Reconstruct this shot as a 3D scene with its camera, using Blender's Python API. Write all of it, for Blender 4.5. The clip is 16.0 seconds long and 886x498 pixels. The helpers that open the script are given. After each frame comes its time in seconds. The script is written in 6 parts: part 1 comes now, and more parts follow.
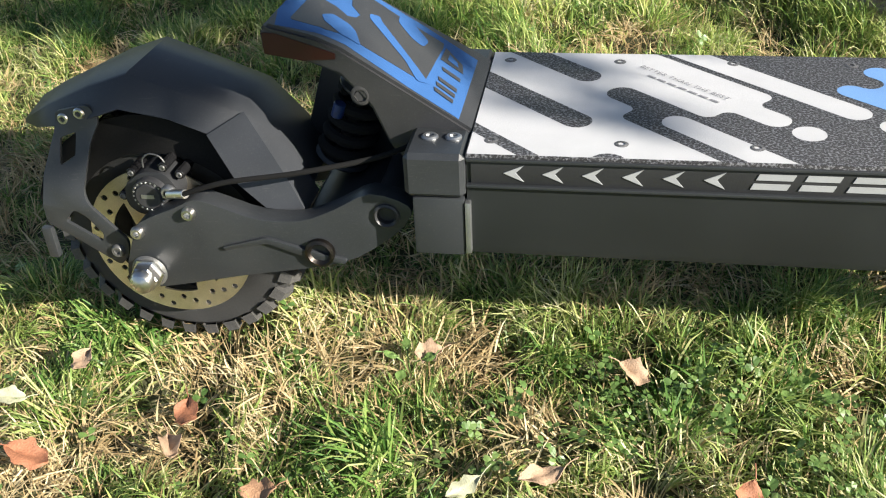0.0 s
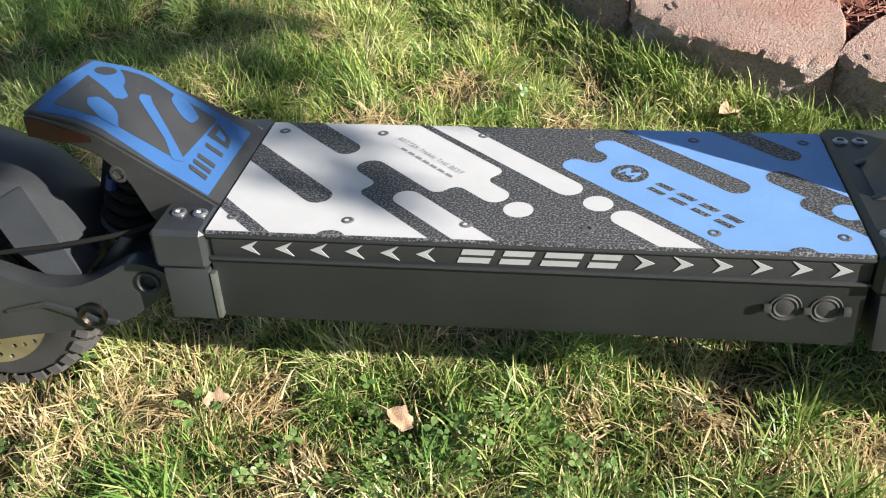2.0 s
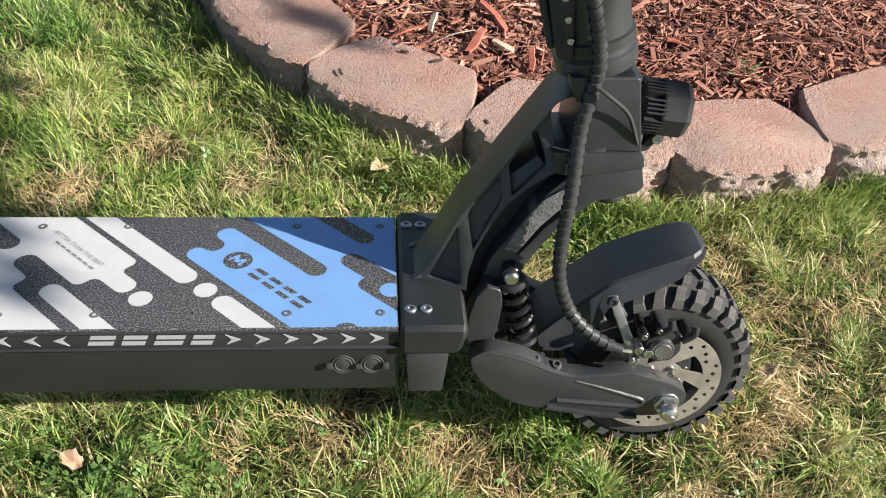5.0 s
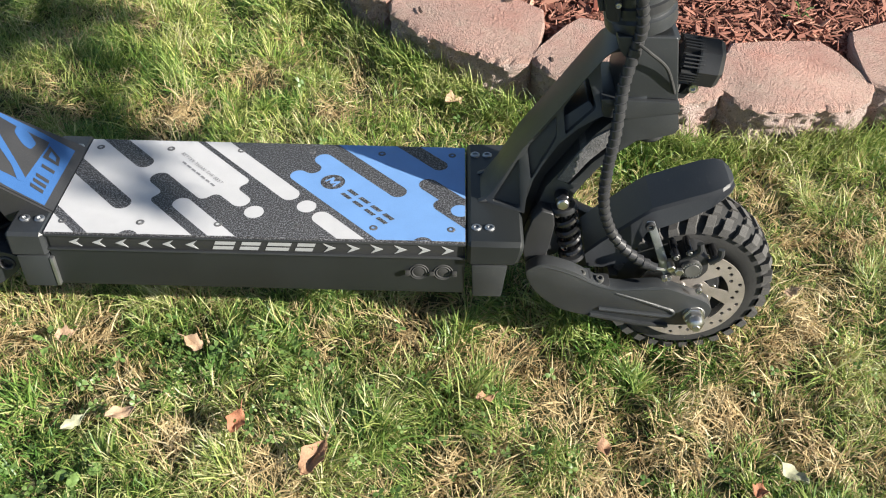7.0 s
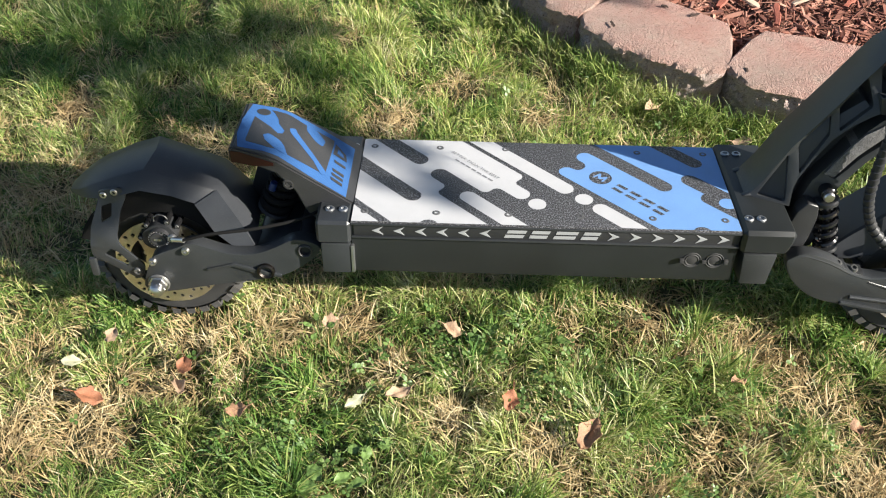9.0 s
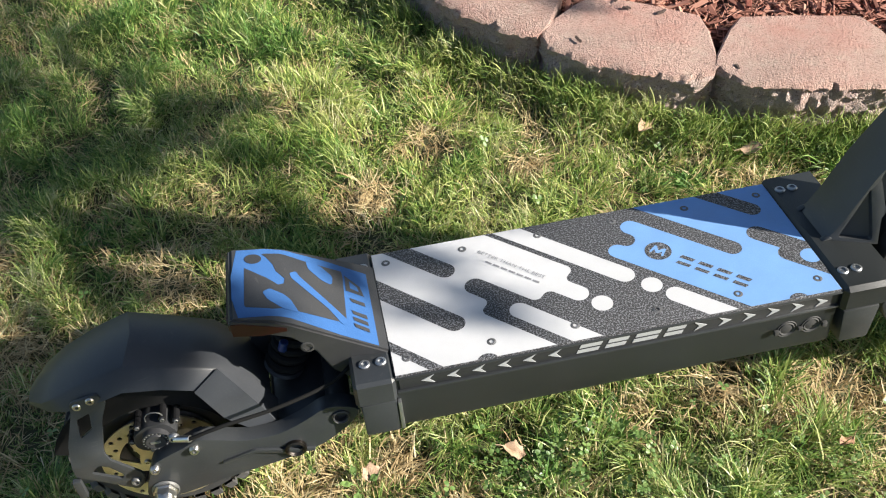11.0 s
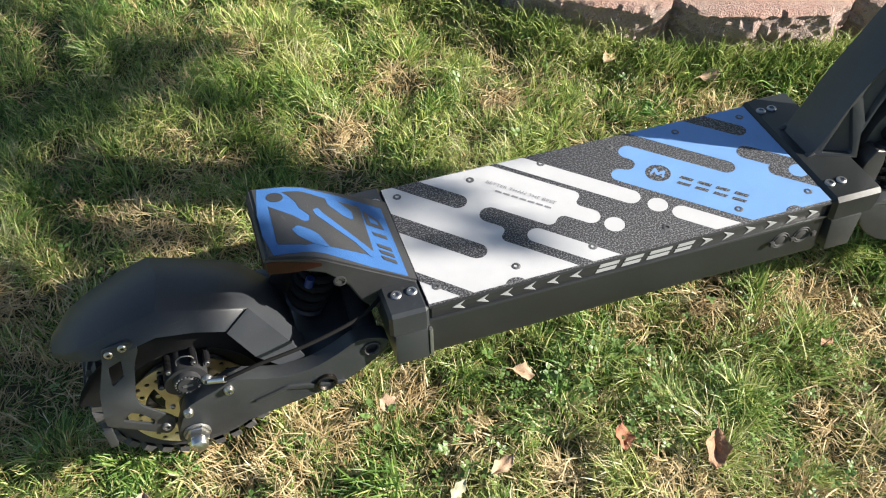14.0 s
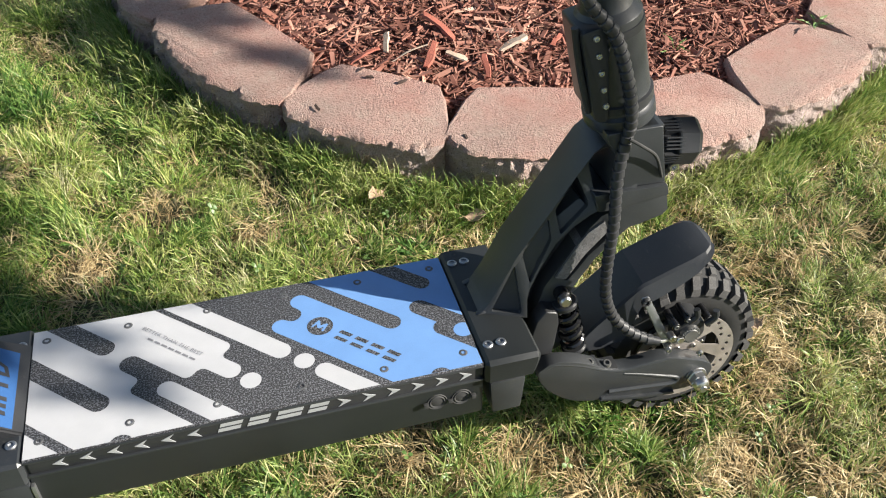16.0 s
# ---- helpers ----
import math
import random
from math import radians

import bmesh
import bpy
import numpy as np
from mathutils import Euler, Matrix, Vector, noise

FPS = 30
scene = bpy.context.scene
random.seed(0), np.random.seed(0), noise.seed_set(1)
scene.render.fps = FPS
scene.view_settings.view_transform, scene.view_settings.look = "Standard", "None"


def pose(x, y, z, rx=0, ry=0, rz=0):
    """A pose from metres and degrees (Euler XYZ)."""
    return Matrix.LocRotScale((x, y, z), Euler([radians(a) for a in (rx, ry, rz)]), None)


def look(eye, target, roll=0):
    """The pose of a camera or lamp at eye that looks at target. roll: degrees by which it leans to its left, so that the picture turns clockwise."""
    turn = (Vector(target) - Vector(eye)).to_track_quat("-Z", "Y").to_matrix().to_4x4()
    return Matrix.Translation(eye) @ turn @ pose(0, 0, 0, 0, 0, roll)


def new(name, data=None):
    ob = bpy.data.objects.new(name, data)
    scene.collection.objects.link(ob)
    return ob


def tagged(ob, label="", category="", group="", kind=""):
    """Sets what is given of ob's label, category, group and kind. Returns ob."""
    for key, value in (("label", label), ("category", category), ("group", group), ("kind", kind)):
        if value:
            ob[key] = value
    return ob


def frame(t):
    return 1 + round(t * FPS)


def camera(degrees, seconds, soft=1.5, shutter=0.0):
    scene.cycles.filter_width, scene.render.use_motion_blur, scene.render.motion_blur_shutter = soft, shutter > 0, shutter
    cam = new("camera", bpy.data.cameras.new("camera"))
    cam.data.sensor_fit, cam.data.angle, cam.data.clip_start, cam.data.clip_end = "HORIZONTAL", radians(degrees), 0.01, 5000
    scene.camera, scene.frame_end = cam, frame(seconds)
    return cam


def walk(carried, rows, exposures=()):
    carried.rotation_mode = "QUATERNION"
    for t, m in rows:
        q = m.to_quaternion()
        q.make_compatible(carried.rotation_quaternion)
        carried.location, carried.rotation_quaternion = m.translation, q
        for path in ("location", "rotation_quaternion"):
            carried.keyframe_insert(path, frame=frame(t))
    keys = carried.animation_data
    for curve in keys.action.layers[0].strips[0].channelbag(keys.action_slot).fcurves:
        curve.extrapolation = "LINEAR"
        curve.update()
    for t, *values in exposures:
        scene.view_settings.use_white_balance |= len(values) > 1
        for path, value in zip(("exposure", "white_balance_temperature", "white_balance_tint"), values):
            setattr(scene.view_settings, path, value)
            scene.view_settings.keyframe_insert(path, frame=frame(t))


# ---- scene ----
cam = camera(51.1, 16.0, 1.1)
PATH = [
    (0, (0.0890, -0.5989, 0.7885), (-0.2120, 0.8515, -0.5553), -5.20),
    (0.5, (0.1170, -0.5890, 0.8355), (-0.1970, 0.8594, -0.5080), -5.29),
    (1, (0.1620, -0.5730, 0.8521), (-0.1530, 0.8805, -0.4852), -5.49),
    (1.5, (0.2310, -0.5778, 0.8600), (-0.0610, 0.8858, -0.4719), -5.00),
    (2, (0.3130, -0.5880, 0.8719), (0.0640, 0.8739, -0.4699), -4.29),
    (2.5, (0.3940, -0.6039, 0.8735), (0.2060, 0.8670, -0.4687), -3.43),
    (3, (0.4650, -0.6167, 0.8818), (0.3590, 0.8611, -0.4616), -2.01),
    (3.5, (0.5220, -0.6226, 0.9071), (0.5060, 0.8444, -0.4527), -0.12),
    (4, (0.5580, -0.6263, 0.9696), (0.6170, 0.8163, -0.4146), 1.77),
    (4.5, (0.5540, -0.6528, 1.0714), (0.6870, 0.7687, -0.3295), 3.78),
    (4.7, (0.5540, -0.6656, 1.1039), (0.7010, 0.7599, -0.2915), 3.99),
    (6.8, (0.5460, -0.8067, 1.3142), (0.6060, 0.4901, -0.2077), 2.57),
    (7, (0.5490, -0.8228, 1.3088), (0.5490, 0.4679, -0.2191), 1.40),
    (7.5, (0.5300, -0.8575, 1.3258), (0.4120, 0.4233, -0.2066), -0.55),
    (8, (0.5090, -0.9002, 1.3249), (0.3580, 0.3933, -0.1924), -1.73),
    (8.5, (0.3860, -0.9326, 1.3374), (0.2850, 0.3872, -0.1620), -1.13),
    (9, (0.1530, -0.9413, 1.3460), (0.1180, 0.3899, -0.1462), 0.48),
    (9.2, (0.1030, -0.9431, 1.3534), (0.0530, 0.3881, -0.1388), -0.16),
    (11.3, (-0.1060, -0.5571, 1.3088), (0.1870, 0.6487, -0.2596), -4.47),
    (11.5, (-0.2220, -0.5510, 1.3514), (0.1850, 0.6050, -0.2300), -2.98),
    (12, (-0.3160, -0.5736, 1.3978), (0.1850, 0.4947, -0.2165), -2.29),
    (12.5, (-0.2980, -0.5962, 1.3661), (0.2310, 0.4363, -0.2625), -0.57),
    (13, (-0.3170, -0.5944, 1.3526), (0.2080, 0.4273, -0.2853), 1.29),
    (13.5, (-0.3100, -0.5954, 1.3467), (0.1620, 0.4643, -0.2824), 1.54),
    (14, (-0.2170, -0.5816, 1.3200), (0.1840, 0.5270, -0.2960), 2.36),
    (14.5, (0.0610, -0.5832, 1.2746), (0.3360, 0.6011, -0.3135), 1.45),
    (15, (0.2360, -0.5948, 1.2959), (0.4680, 0.6218, -0.2744), 1.81),
    (15.5, (0.2870, -0.6218, 1.3105), (0.5810, 0.6367, -0.2161), 2.14),
    (16, (0.3090, -0.6495, 1.3568), (0.7020, 0.6275, -0.1324), 2.39),
]
EXPOSURES = ((0.0, 1.34), (4.5, 1.21), (8.0, 1.25), (12.5, 1.45), (16.0, 1.24))
walk(cam, [(t, look(eye, target, roll)) for t, eye, target, roll in PATH], EXPOSURES)

# ---- light ----
TO_SUN = Vector((1.78, -0.64, 1.0)).normalized()
world = bpy.data.worlds.new("sky")
scene.world = world
world.use_nodes = True
wn = world.node_tree
sky = wn.nodes.new("ShaderNodeTexSky")
sky.sky_type, sky.sun_disc = "NISHITA", False
sky.sun_elevation = math.asin(TO_SUN.z)
sky.sun_rotation = math.atan2(TO_SUN.x, TO_SUN.y)
wn.links.new(sky.outputs[0], wn.nodes["Background"].inputs[0])
wn.nodes["Background"].inputs[1].default_value = 0.061
sun_data = bpy.data.lights.new("sun", "SUN")
sun_data.energy, sun_data.angle, sun_data.color = 5.0, radians(0.53), (1.0, 0.94, 0.84)
sun = new("sun", sun_data)
sun.matrix_world = look((0, 0, 6), Vector((0, 0, 6)) - TO_SUN)


# ---- materials ----
def material(name, base, rough=0.5, metal=0.0, vary=0.25, scale=30.0, fine=400.0, bump=0.15, coat=0.0, per_object=0.0, spec=0.5):
    """Principled surface with coarse and fine variation of colour, roughness and relief."""
    m = bpy.data.materials.new(name)
    m.use_nodes = True
    nt = m.node_tree
    b = nt.nodes["Principled BSDF"]
    b.inputs["Metallic"].default_value = metal
    b.inputs["Coat Weight"].default_value = coat
    b.inputs["Specular IOR Level"].default_value = spec
    geo = nt.nodes.new("ShaderNodeTexCoord")
    n1 = nt.nodes.new("ShaderNodeTexNoise")
    n1.inputs["Scale"].default_value, n1.inputs["Detail"].default_value = scale, 6
    n2 = nt.nodes.new("ShaderNodeTexNoise")
    n2.inputs["Scale"].default_value, n2.inputs["Detail"].default_value = fine, 3
    for n in (n1, n2):
        nt.links.new(geo.outputs["Object"], n.inputs["Vector"])
    add = nt.nodes.new("ShaderNodeMath")
    add.operation = "ADD"
    nt.links.new(n1.outputs[0], add.inputs[0])
    nt.links.new(n2.outputs[0], add.inputs[1])
    ramp = nt.nodes.new("ShaderNodeMapRange")
    ramp.inputs[1].default_value, ramp.inputs[2].default_value = 0.6, 1.4
    ramp.inputs[3].default_value, ramp.inputs[4].default_value = 1 - vary, 1 + vary
    nt.links.new(add.outputs[0], ramp.inputs[0])
    mul = nt.nodes.new("ShaderNodeVectorMath")
    mul.operation = "SCALE"
    mul.inputs[0].default_value = base
    nt.links.new(ramp.outputs[0], mul.inputs["Scale"])
    out = mul.outputs[0]
    if per_object:
        info = nt.nodes.new("ShaderNodeObjectInfo")
        r2 = nt.nodes.new("ShaderNodeMapRange")
        r2.inputs[3].default_value, r2.inputs[4].default_value = 1 - per_object, 1 + per_object
        nt.links.new(info.outputs["Random"], r2.inputs[0])
        m2 = nt.nodes.new("ShaderNodeVectorMath")
        m2.operation = "SCALE"
        nt.links.new(out, m2.inputs[0])
        nt.links.new(r2.outputs[0], m2.inputs["Scale"])
        out = m2.outputs[0]
    nt.links.new(out, b.inputs["Base Color"])
    r3 = nt.nodes.new("ShaderNodeMapRange")
    r3.inputs[3].default_value, r3.inputs[4].default_value = max(rough - 0.12, 0.03), min(rough + 0.12, 1)
    nt.links.new(n1.outputs[0], r3.inputs[0])
    nt.links.new(r3.outputs[0], b.inputs["Roughness"])
    if bump:
        bp = nt.nodes.new("ShaderNodeBump")
        bp.inputs["Strength"].default_value, bp.inputs["Distance"].default_value = bump, 0.0015
        nt.links.new(n2.outputs[0], bp.inputs["Height"])
        nt.links.new(bp.outputs[0], b.inputs["Normal"])
    return m


def blade_material(name, ramp_stops, rough=0.5, through_light=0.35, patch=2.2, spec=0.45):
    """Thin plant matter: colour by blade and by patch, part of the light passing through."""
    m = bpy.data.materials.new(name)
    m.use_nodes = True
    nt = m.node_tree
    b, out = nt.nodes["Principled BSDF"], nt.nodes["Material Output"]
    geo = nt.nodes.new("ShaderNodeNewGeometry")
    n1 = nt.nodes.new("ShaderNodeTexNoise")
    n1.inputs["Scale"].default_value, n1.inputs["Detail"].default_value, n1.inputs["Roughness"].default_value = patch, 6, 0.66
    nt.links.new(geo.outputs["Position"], n1.inputs["Vector"])
    mix = nt.nodes.new("ShaderNodeMath")
    mix.operation = "MULTIPLY_ADD"
    mix.inputs[1].default_value = 0.62
    sub = nt.nodes.new("ShaderNodeMath")
    sub.operation = "MULTIPLY_ADD"
    sub.inputs[1].default_value, sub.inputs[2].default_value = 1.5, -0.55
    nt.links.new(n1.outputs[0], sub.inputs[0])
    nt.links.new(geo.outputs["Random Per Island"], mix.inputs[0])
    nt.links.new(sub.outputs[0], mix.inputs[2])
    cr = nt.nodes.new("ShaderNodeValToRGB")
    while len(cr.color_ramp.elements) < len(ramp_stops):
        cr.color_ramp.elements.new(0.5)
    for e, (p, c) in zip(cr.color_ramp.elements, ramp_stops):
        e.position, e.color = p, (*c, 1)
    nt.links.new(mix.outputs[0], cr.inputs[0])
    nt.links.new(cr.outputs[0], b.inputs["Base Color"])
    b.inputs["Roughness"].default_value = rough
    b.inputs["Specular IOR Level"].default_value = spec
    tr = nt.nodes.new("ShaderNodeBsdfTranslucent")
    nt.links.new(cr.outputs[0], tr.inputs[0])
    ms = nt.nodes.new("ShaderNodeMixShader")
    ms.inputs[0].default_value = through_light
    nt.links.new(b.outputs[0], ms.inputs[1])
    nt.links.new(tr.outputs[0], ms.inputs[2])
    nt.links.new(ms.outputs[0], out.inputs[0])
    return m


BLACK = material("black_powder_coat", (0.028, 0.031, 0.0345), 0.36, 0.0, 0.3, 11, 1500, 0.12, spec=0.45)
DECK = material("black_anodised_box", (0.0185, 0.021, 0.022), 0.42, 0.0, 0.3, 9, 1500, 0.1, spec=0.36)
BLACK_FINE = material("black_anodised", (0.03, 0.031, 0.033), 0.34, 0.0, 0.2, 20, 700, 0.12, spec=0.3)
GLOSS = material("glossy_black_enamel", (0.012, 0.012, 0.013), 0.17, 0.0, 0.2, 20, 700, 0.03)
CAST = material("black_cast_rough", (0.1, 0.1, 0.103), 0.5, 0.0, 0.6, 60, 420, 0.8)
RUBBER = material("tyre_rubber", (0.03, 0.03, 0.03), 0.75, 0.0, 0.3, 25, 500, 0.1)
PLASTIC = material("black_plastic", (0.032, 0.033, 0.036), 0.42, 0.0, 0.25, 20, 1300, 0.12, spec=0.35)
FENDER = material("black_fender_plastic", (0.033, 0.036, 0.0415), 0.4, 0.0, 0.3, 9, 1500, 0.06, spec=0.34)
TREAD = material("dusty_tread_rubber", (0.07, 0.068, 0.066), 0.85, 0.0, 0.5, 30, 500, 0.3)
# near black: the brake cable, and shade put into the coil and tyre sheet
SHADOWED = material("matt_black_and_shade", (0.012, 0.012, 0.012), 0.9, 0.0, 0.3, 20, 700, 0.1, spec=0.1)
BUSH = material("worn_steel_bush", (0.05, 0.044, 0.04), 0.42, 1.0, 0.3, 60, 700, 0.2)
STEEL = material("bright_steel", (0.62, 0.61, 0.59), 0.3, 1.0, 0.2, 60, 900, 0.1)
DULL = material("dull_grey_steel", (0.16, 0.16, 0.155), 0.45, 0.6, 0.2, 40, 900, 0.15)
ALLOY = material("grey_alloy", (0.36, 0.37, 0.38), 0.42, 0.9, 0.2, 40, 900, 0.15)
GOLD = material("gold_rotor_steel", (0.68, 0.63, 0.52), 0.4, 1.0, 0.25, 40, 900, 0.2)
ROTOR = material("dull_rotor_steel", (0.46, 0.42, 0.39), 0.5, 0.75, 0.25, 40, 900, 0.2)


def dusted(m, amount):
    """Pale dust specks and faint scuffs over a dark finish."""
    nt = m.node_tree
    p = nt.nodes["Principled BSDF"]
    co = nt.nodes.new("ShaderNodeTexCoord")
    for scale, lo, hi, top, stretch in ((750, 0.62, 0.72, amount, 1.0), (7, 0.46, 0.72, amount * 0.4, 1.0), (60, 0.66, 0.74, amount * 0.7, 9.0)):
        mp = nt.nodes.new("ShaderNodeMapping")
        mp.inputs["Scale"].default_value = (1.0, 1.0, stretch)
        mp.inputs["Rotation"].default_value = (0.3, 0.6 if stretch > 1 else 0.0, 0.2)
        nz = nt.nodes.new("ShaderNodeTexNoise")
        nz.inputs["Scale"].default_value, nz.inputs["Detail"].default_value = scale, 3
        mr = nt.nodes.new("ShaderNodeMapRange")
        mr.inputs[1].default_value, mr.inputs[2].default_value, mr.inputs[4].default_value = lo, hi, top
        mx = nt.nodes.new("ShaderNodeMix")
        mx.data_type = "RGBA"
        old = p.inputs["Base Color"].links[0].from_socket
        nt.links.new(co.outputs["Object"], mp.inputs[0])
        nt.links.new(mp.outputs[0], nz.inputs["Vector"])
        nt.links.new(nz.outputs[0], mr.inputs[0])
        nt.links.new(mr.outputs[0], mx.inputs["Factor"])
        nt.links.new(old, mx.inputs["A"])
        mx.inputs["B"].default_value = (0.2, 0.19, 0.17, 1)
        nt.links.new(mx.outputs["Result"], p.inputs["Base Color"])


dusted(BLACK, 0.16)
dusted(FENDER, 0.14)
dusted(PLASTIC, 0.15)


def grit_material():
    """Black sandpaper; the glints of its grains are painted in as pale specks."""
    m = material("black_grip_tape", (0.015, 0.015, 0.018), 0.5, 0.0, 0.5, 45, 1300, 1.0)
    nt = m.node_tree
    p = nt.nodes["Principled BSDF"]
    co = nt.nodes.new("ShaderNodeTexCoord")
    vo = nt.nodes.new("ShaderNodeTexNoise")
    vo.inputs["Scale"].default_value, vo.inputs["Detail"].default_value = 440, 3
    nt.links.new(co.outputs["Object"], vo.inputs["Vector"])
    mr = nt.nodes.new("ShaderNodeMapRange")
    mr.inputs[1].default_value, mr.inputs[2].default_value = 0.48, 0.64
    nt.links.new(vo.outputs[0], mr.inputs[0])
    mx = nt.nodes.new("ShaderNodeMix")
    mx.data_type = "RGBA"
    old = p.inputs["Base Color"].links[0].from_socket
    nt.links.new(mr.outputs[0], mx.inputs["Factor"])
    nt.links.new(old, mx.inputs["A"])
    mx.inputs["B"].default_value = (0.22, 0.225, 0.245, 1)
    nt.links.new(mx.outputs["Result"], p.inputs["Base Color"])
    return m


GRIP = grit_material()
WHITE = material("white_grip_print", (0.53, 0.53, 0.54), 0.72, 0.0, 0.07, 30, 1300, 0.45)
BLUE = material("light_blue_grip_print", (0.155, 0.315, 0.62), 0.7, 0.0, 0.08, 30, 1300, 0.45)
BLUE_PAD = material("blue_footpad_print", (0.036, 0.106, 0.275), 0.75, 0.0, 0.1, 40, 1300, 0.4, spec=0.15)
DARK_BLUE = material("dark_blue_cap", (0.01, 0.03, 0.12), 0.4)
SILVER = material("silver_print", (0.31, 0.32, 0.33), 0.45, 0.0, 0.1, 40, 900, 0.1)
RED = material("dark_red_lens", (0.032, 0.007, 0.006), 0.35, 0.0, 0.2, 40, 500, 0.1, spec=0.35)
CHROME = material("chrome", (0.6, 0.59, 0.58), 0.3, 1.0, 0.1, 30, 600, 0.05)
GLASS_DARK = material("lamp_lens", (0.1, 0.1, 0.11), 0.15, 0.0, 0.1, 30, 500, 0.0, 0.5)
INK = material("grey_print", (0.2, 0.2, 0.215), 0.7, 0.0, 0.2, 60, 900, 0.1)

# ---- mesh tools (all in the scooter's own axes) ----
LEAN = -math.atan(0.168)
MID = 0.093
SCOOTER = Matrix.Translation((0, 0.093, 0)) @ Matrix.Rotation(LEAN, 4, "X") @ Matrix.Translation((0, -0.093, 0.055))


def finish(name, bm, mat, sharp=35):
    me = bpy.data.meshes.new(name)
    bmesh.ops.recalc_face_normals(bm, faces=bm.faces)
    bm.to_mesh(me)
    bm.free()
    for p in me.polygons:
        p.use_smooth = True
    me.set_sharp_from_angle(angle=radians(sharp))
    me.materials.append(mat)
    return me


def part(name, bm, mat, parent, label="", sharp=35):
    ob = new(name, finish(name, bm, mat, sharp))
    ob.parent = parent
    return tagged(ob, label)


def prism(outer, y0, y1, bevel=0.002, holes=(), axis="y", bm=None, seg=2):
    """A side profile, drawn as (x, z) points, extruded from y0 to y1; axis 'z': (x, y) points from z0 to z1."""
    tmp = bmesh.new()
    put = (lambda a, b: (a, y0, b)) if axis == "y" else (lambda a, b: (a, b, y0))
    edges = []
    for loop in (outer, *holes):
        vs = [tmp.verts.new(put(*p)) for p in loop]
        edges += [tmp.edges.new((vs[i], vs[(i + 1) % len(vs)])) for i in range(len(vs))]
    if holes:
        bmesh.ops.triangle_fill(tmp, edges=edges, use_beauty=True)
    else:
        tmp.faces.new(vs)
    faces = list(tmp.faces)
    ext = bmesh.ops.extrude_face_region(tmp, geom=faces)
    d = (0, y1 - y0, 0) if axis == "y" else (0, 0, y1 - y0)
    top = [g for g in ext["geom"] if isinstance(g, bmesh.types.BMVert)]
    bmesh.ops.translate(tmp, verts=top, vec=d)
    bmesh.ops.recalc_face_normals(tmp, faces=tmp.faces)
    if bevel:
        rim = [e for e in tmp.edges if len(e.link_faces) == 2 and e.calc_face_angle(0) > 0.6]
        bmesh.ops.bevel(tmp, geom=rim, offset=bevel, segments=seg, profile=0.6, affect="EDGES", clamp_overlap=True)
    return merge(bm, tmp)


def merge(bm, other):
    if bm is None:
        return other
    me = bpy.data.meshes.new("tmp")
    other.to_mesh(me)
    other.free()
    bm.from_mesh(me)
    bpy.data.meshes.remove(me)
    return bm


def box(x0, x1, y0, y1, z0, z1, bevel=0.002, bm=None, seg=2):
    return prism([(x0, z0), (x1, z0), (x1, z1), (x0, z1)], y0, y1, bevel, bm=bm, seg=seg)


def rounded(points, radius, seg=5):
    """The polygon with its corners rounded."""
    out, n = [], len(points)
    for i in range(n):
        p, a, b = Vector(points[i]), Vector(points[i - 1]), Vector(points[(i + 1) % n])
        r = min(radius, (a - p).length * 0.45, (b - p).length * 0.45)
        s, e = p + (a - p).normalized() * r, p + (b - p).normalized() * r
        for k in range(seg + 1):
            t = k / seg
            out.append(tuple(s * (1 - t) ** 2 + p * 2 * t * (1 - t) + e * t * t))
    return out


def smooth_line(points, per=6, closed=False):
    """A Catmull-Rom curve through the points."""
    P = [Vector(p) for p in points]
    n, out = len(P), []
    for i in range(n if closed else n - 1):
        g = (lambda k: P[k % n]) if closed else (lambda k: P[min(max(k, 0), n - 1)])
        p0, p1, p2, p3 = g(i - 1), g(i), g(i + 1), g(i + 2)
        for k in range(per):
            t = k / per
            out.append(0.5 * (2 * p1 + (p2 - p0) * t + (2 * p0 - 5 * p1 + 4 * p2 - p3) * t * t + (3 * p1 - p0 - 3 * p2 + p3) * t ** 3))
    if not closed:
        out.append(P[-1])
    return out


def sweep(points, radius, n=10, bm=None, caps=True):
    """A tube along the points; radius a number or a function of the share of the way."""
    bm = bm or bmesh.new()
    P = [Vector(p) for p in points]
    up, rings = None, []
    for i, p in enumerate(P):
        d = (P[min(i + 1, len(P) - 1)] - P[max(i - 1, 0)]).normalized()
        if up is None:
            up = d.orthogonal().normalized()
        up = (up - d * up.dot(d)).normalized()
        side = d.cross(up)
        r = radius(i / (len(P) - 1)) if callable(radius) else radius
        rings.append([bm.verts.new(p + (up * math.cos(2 * math.pi * k / n) + side * math.sin(2 * math.pi * k / n)) * r) for k in range(n)])
    for a, b in zip(rings, rings[1:]):
        for k in range(n):
            bm.faces.new((a[k], a[(k + 1) % n], b[(k + 1) % n], b[k]))
    if caps:
        bm.faces.new(rings[0][::-1])
        bm.faces.new(rings[-1])
    return bm


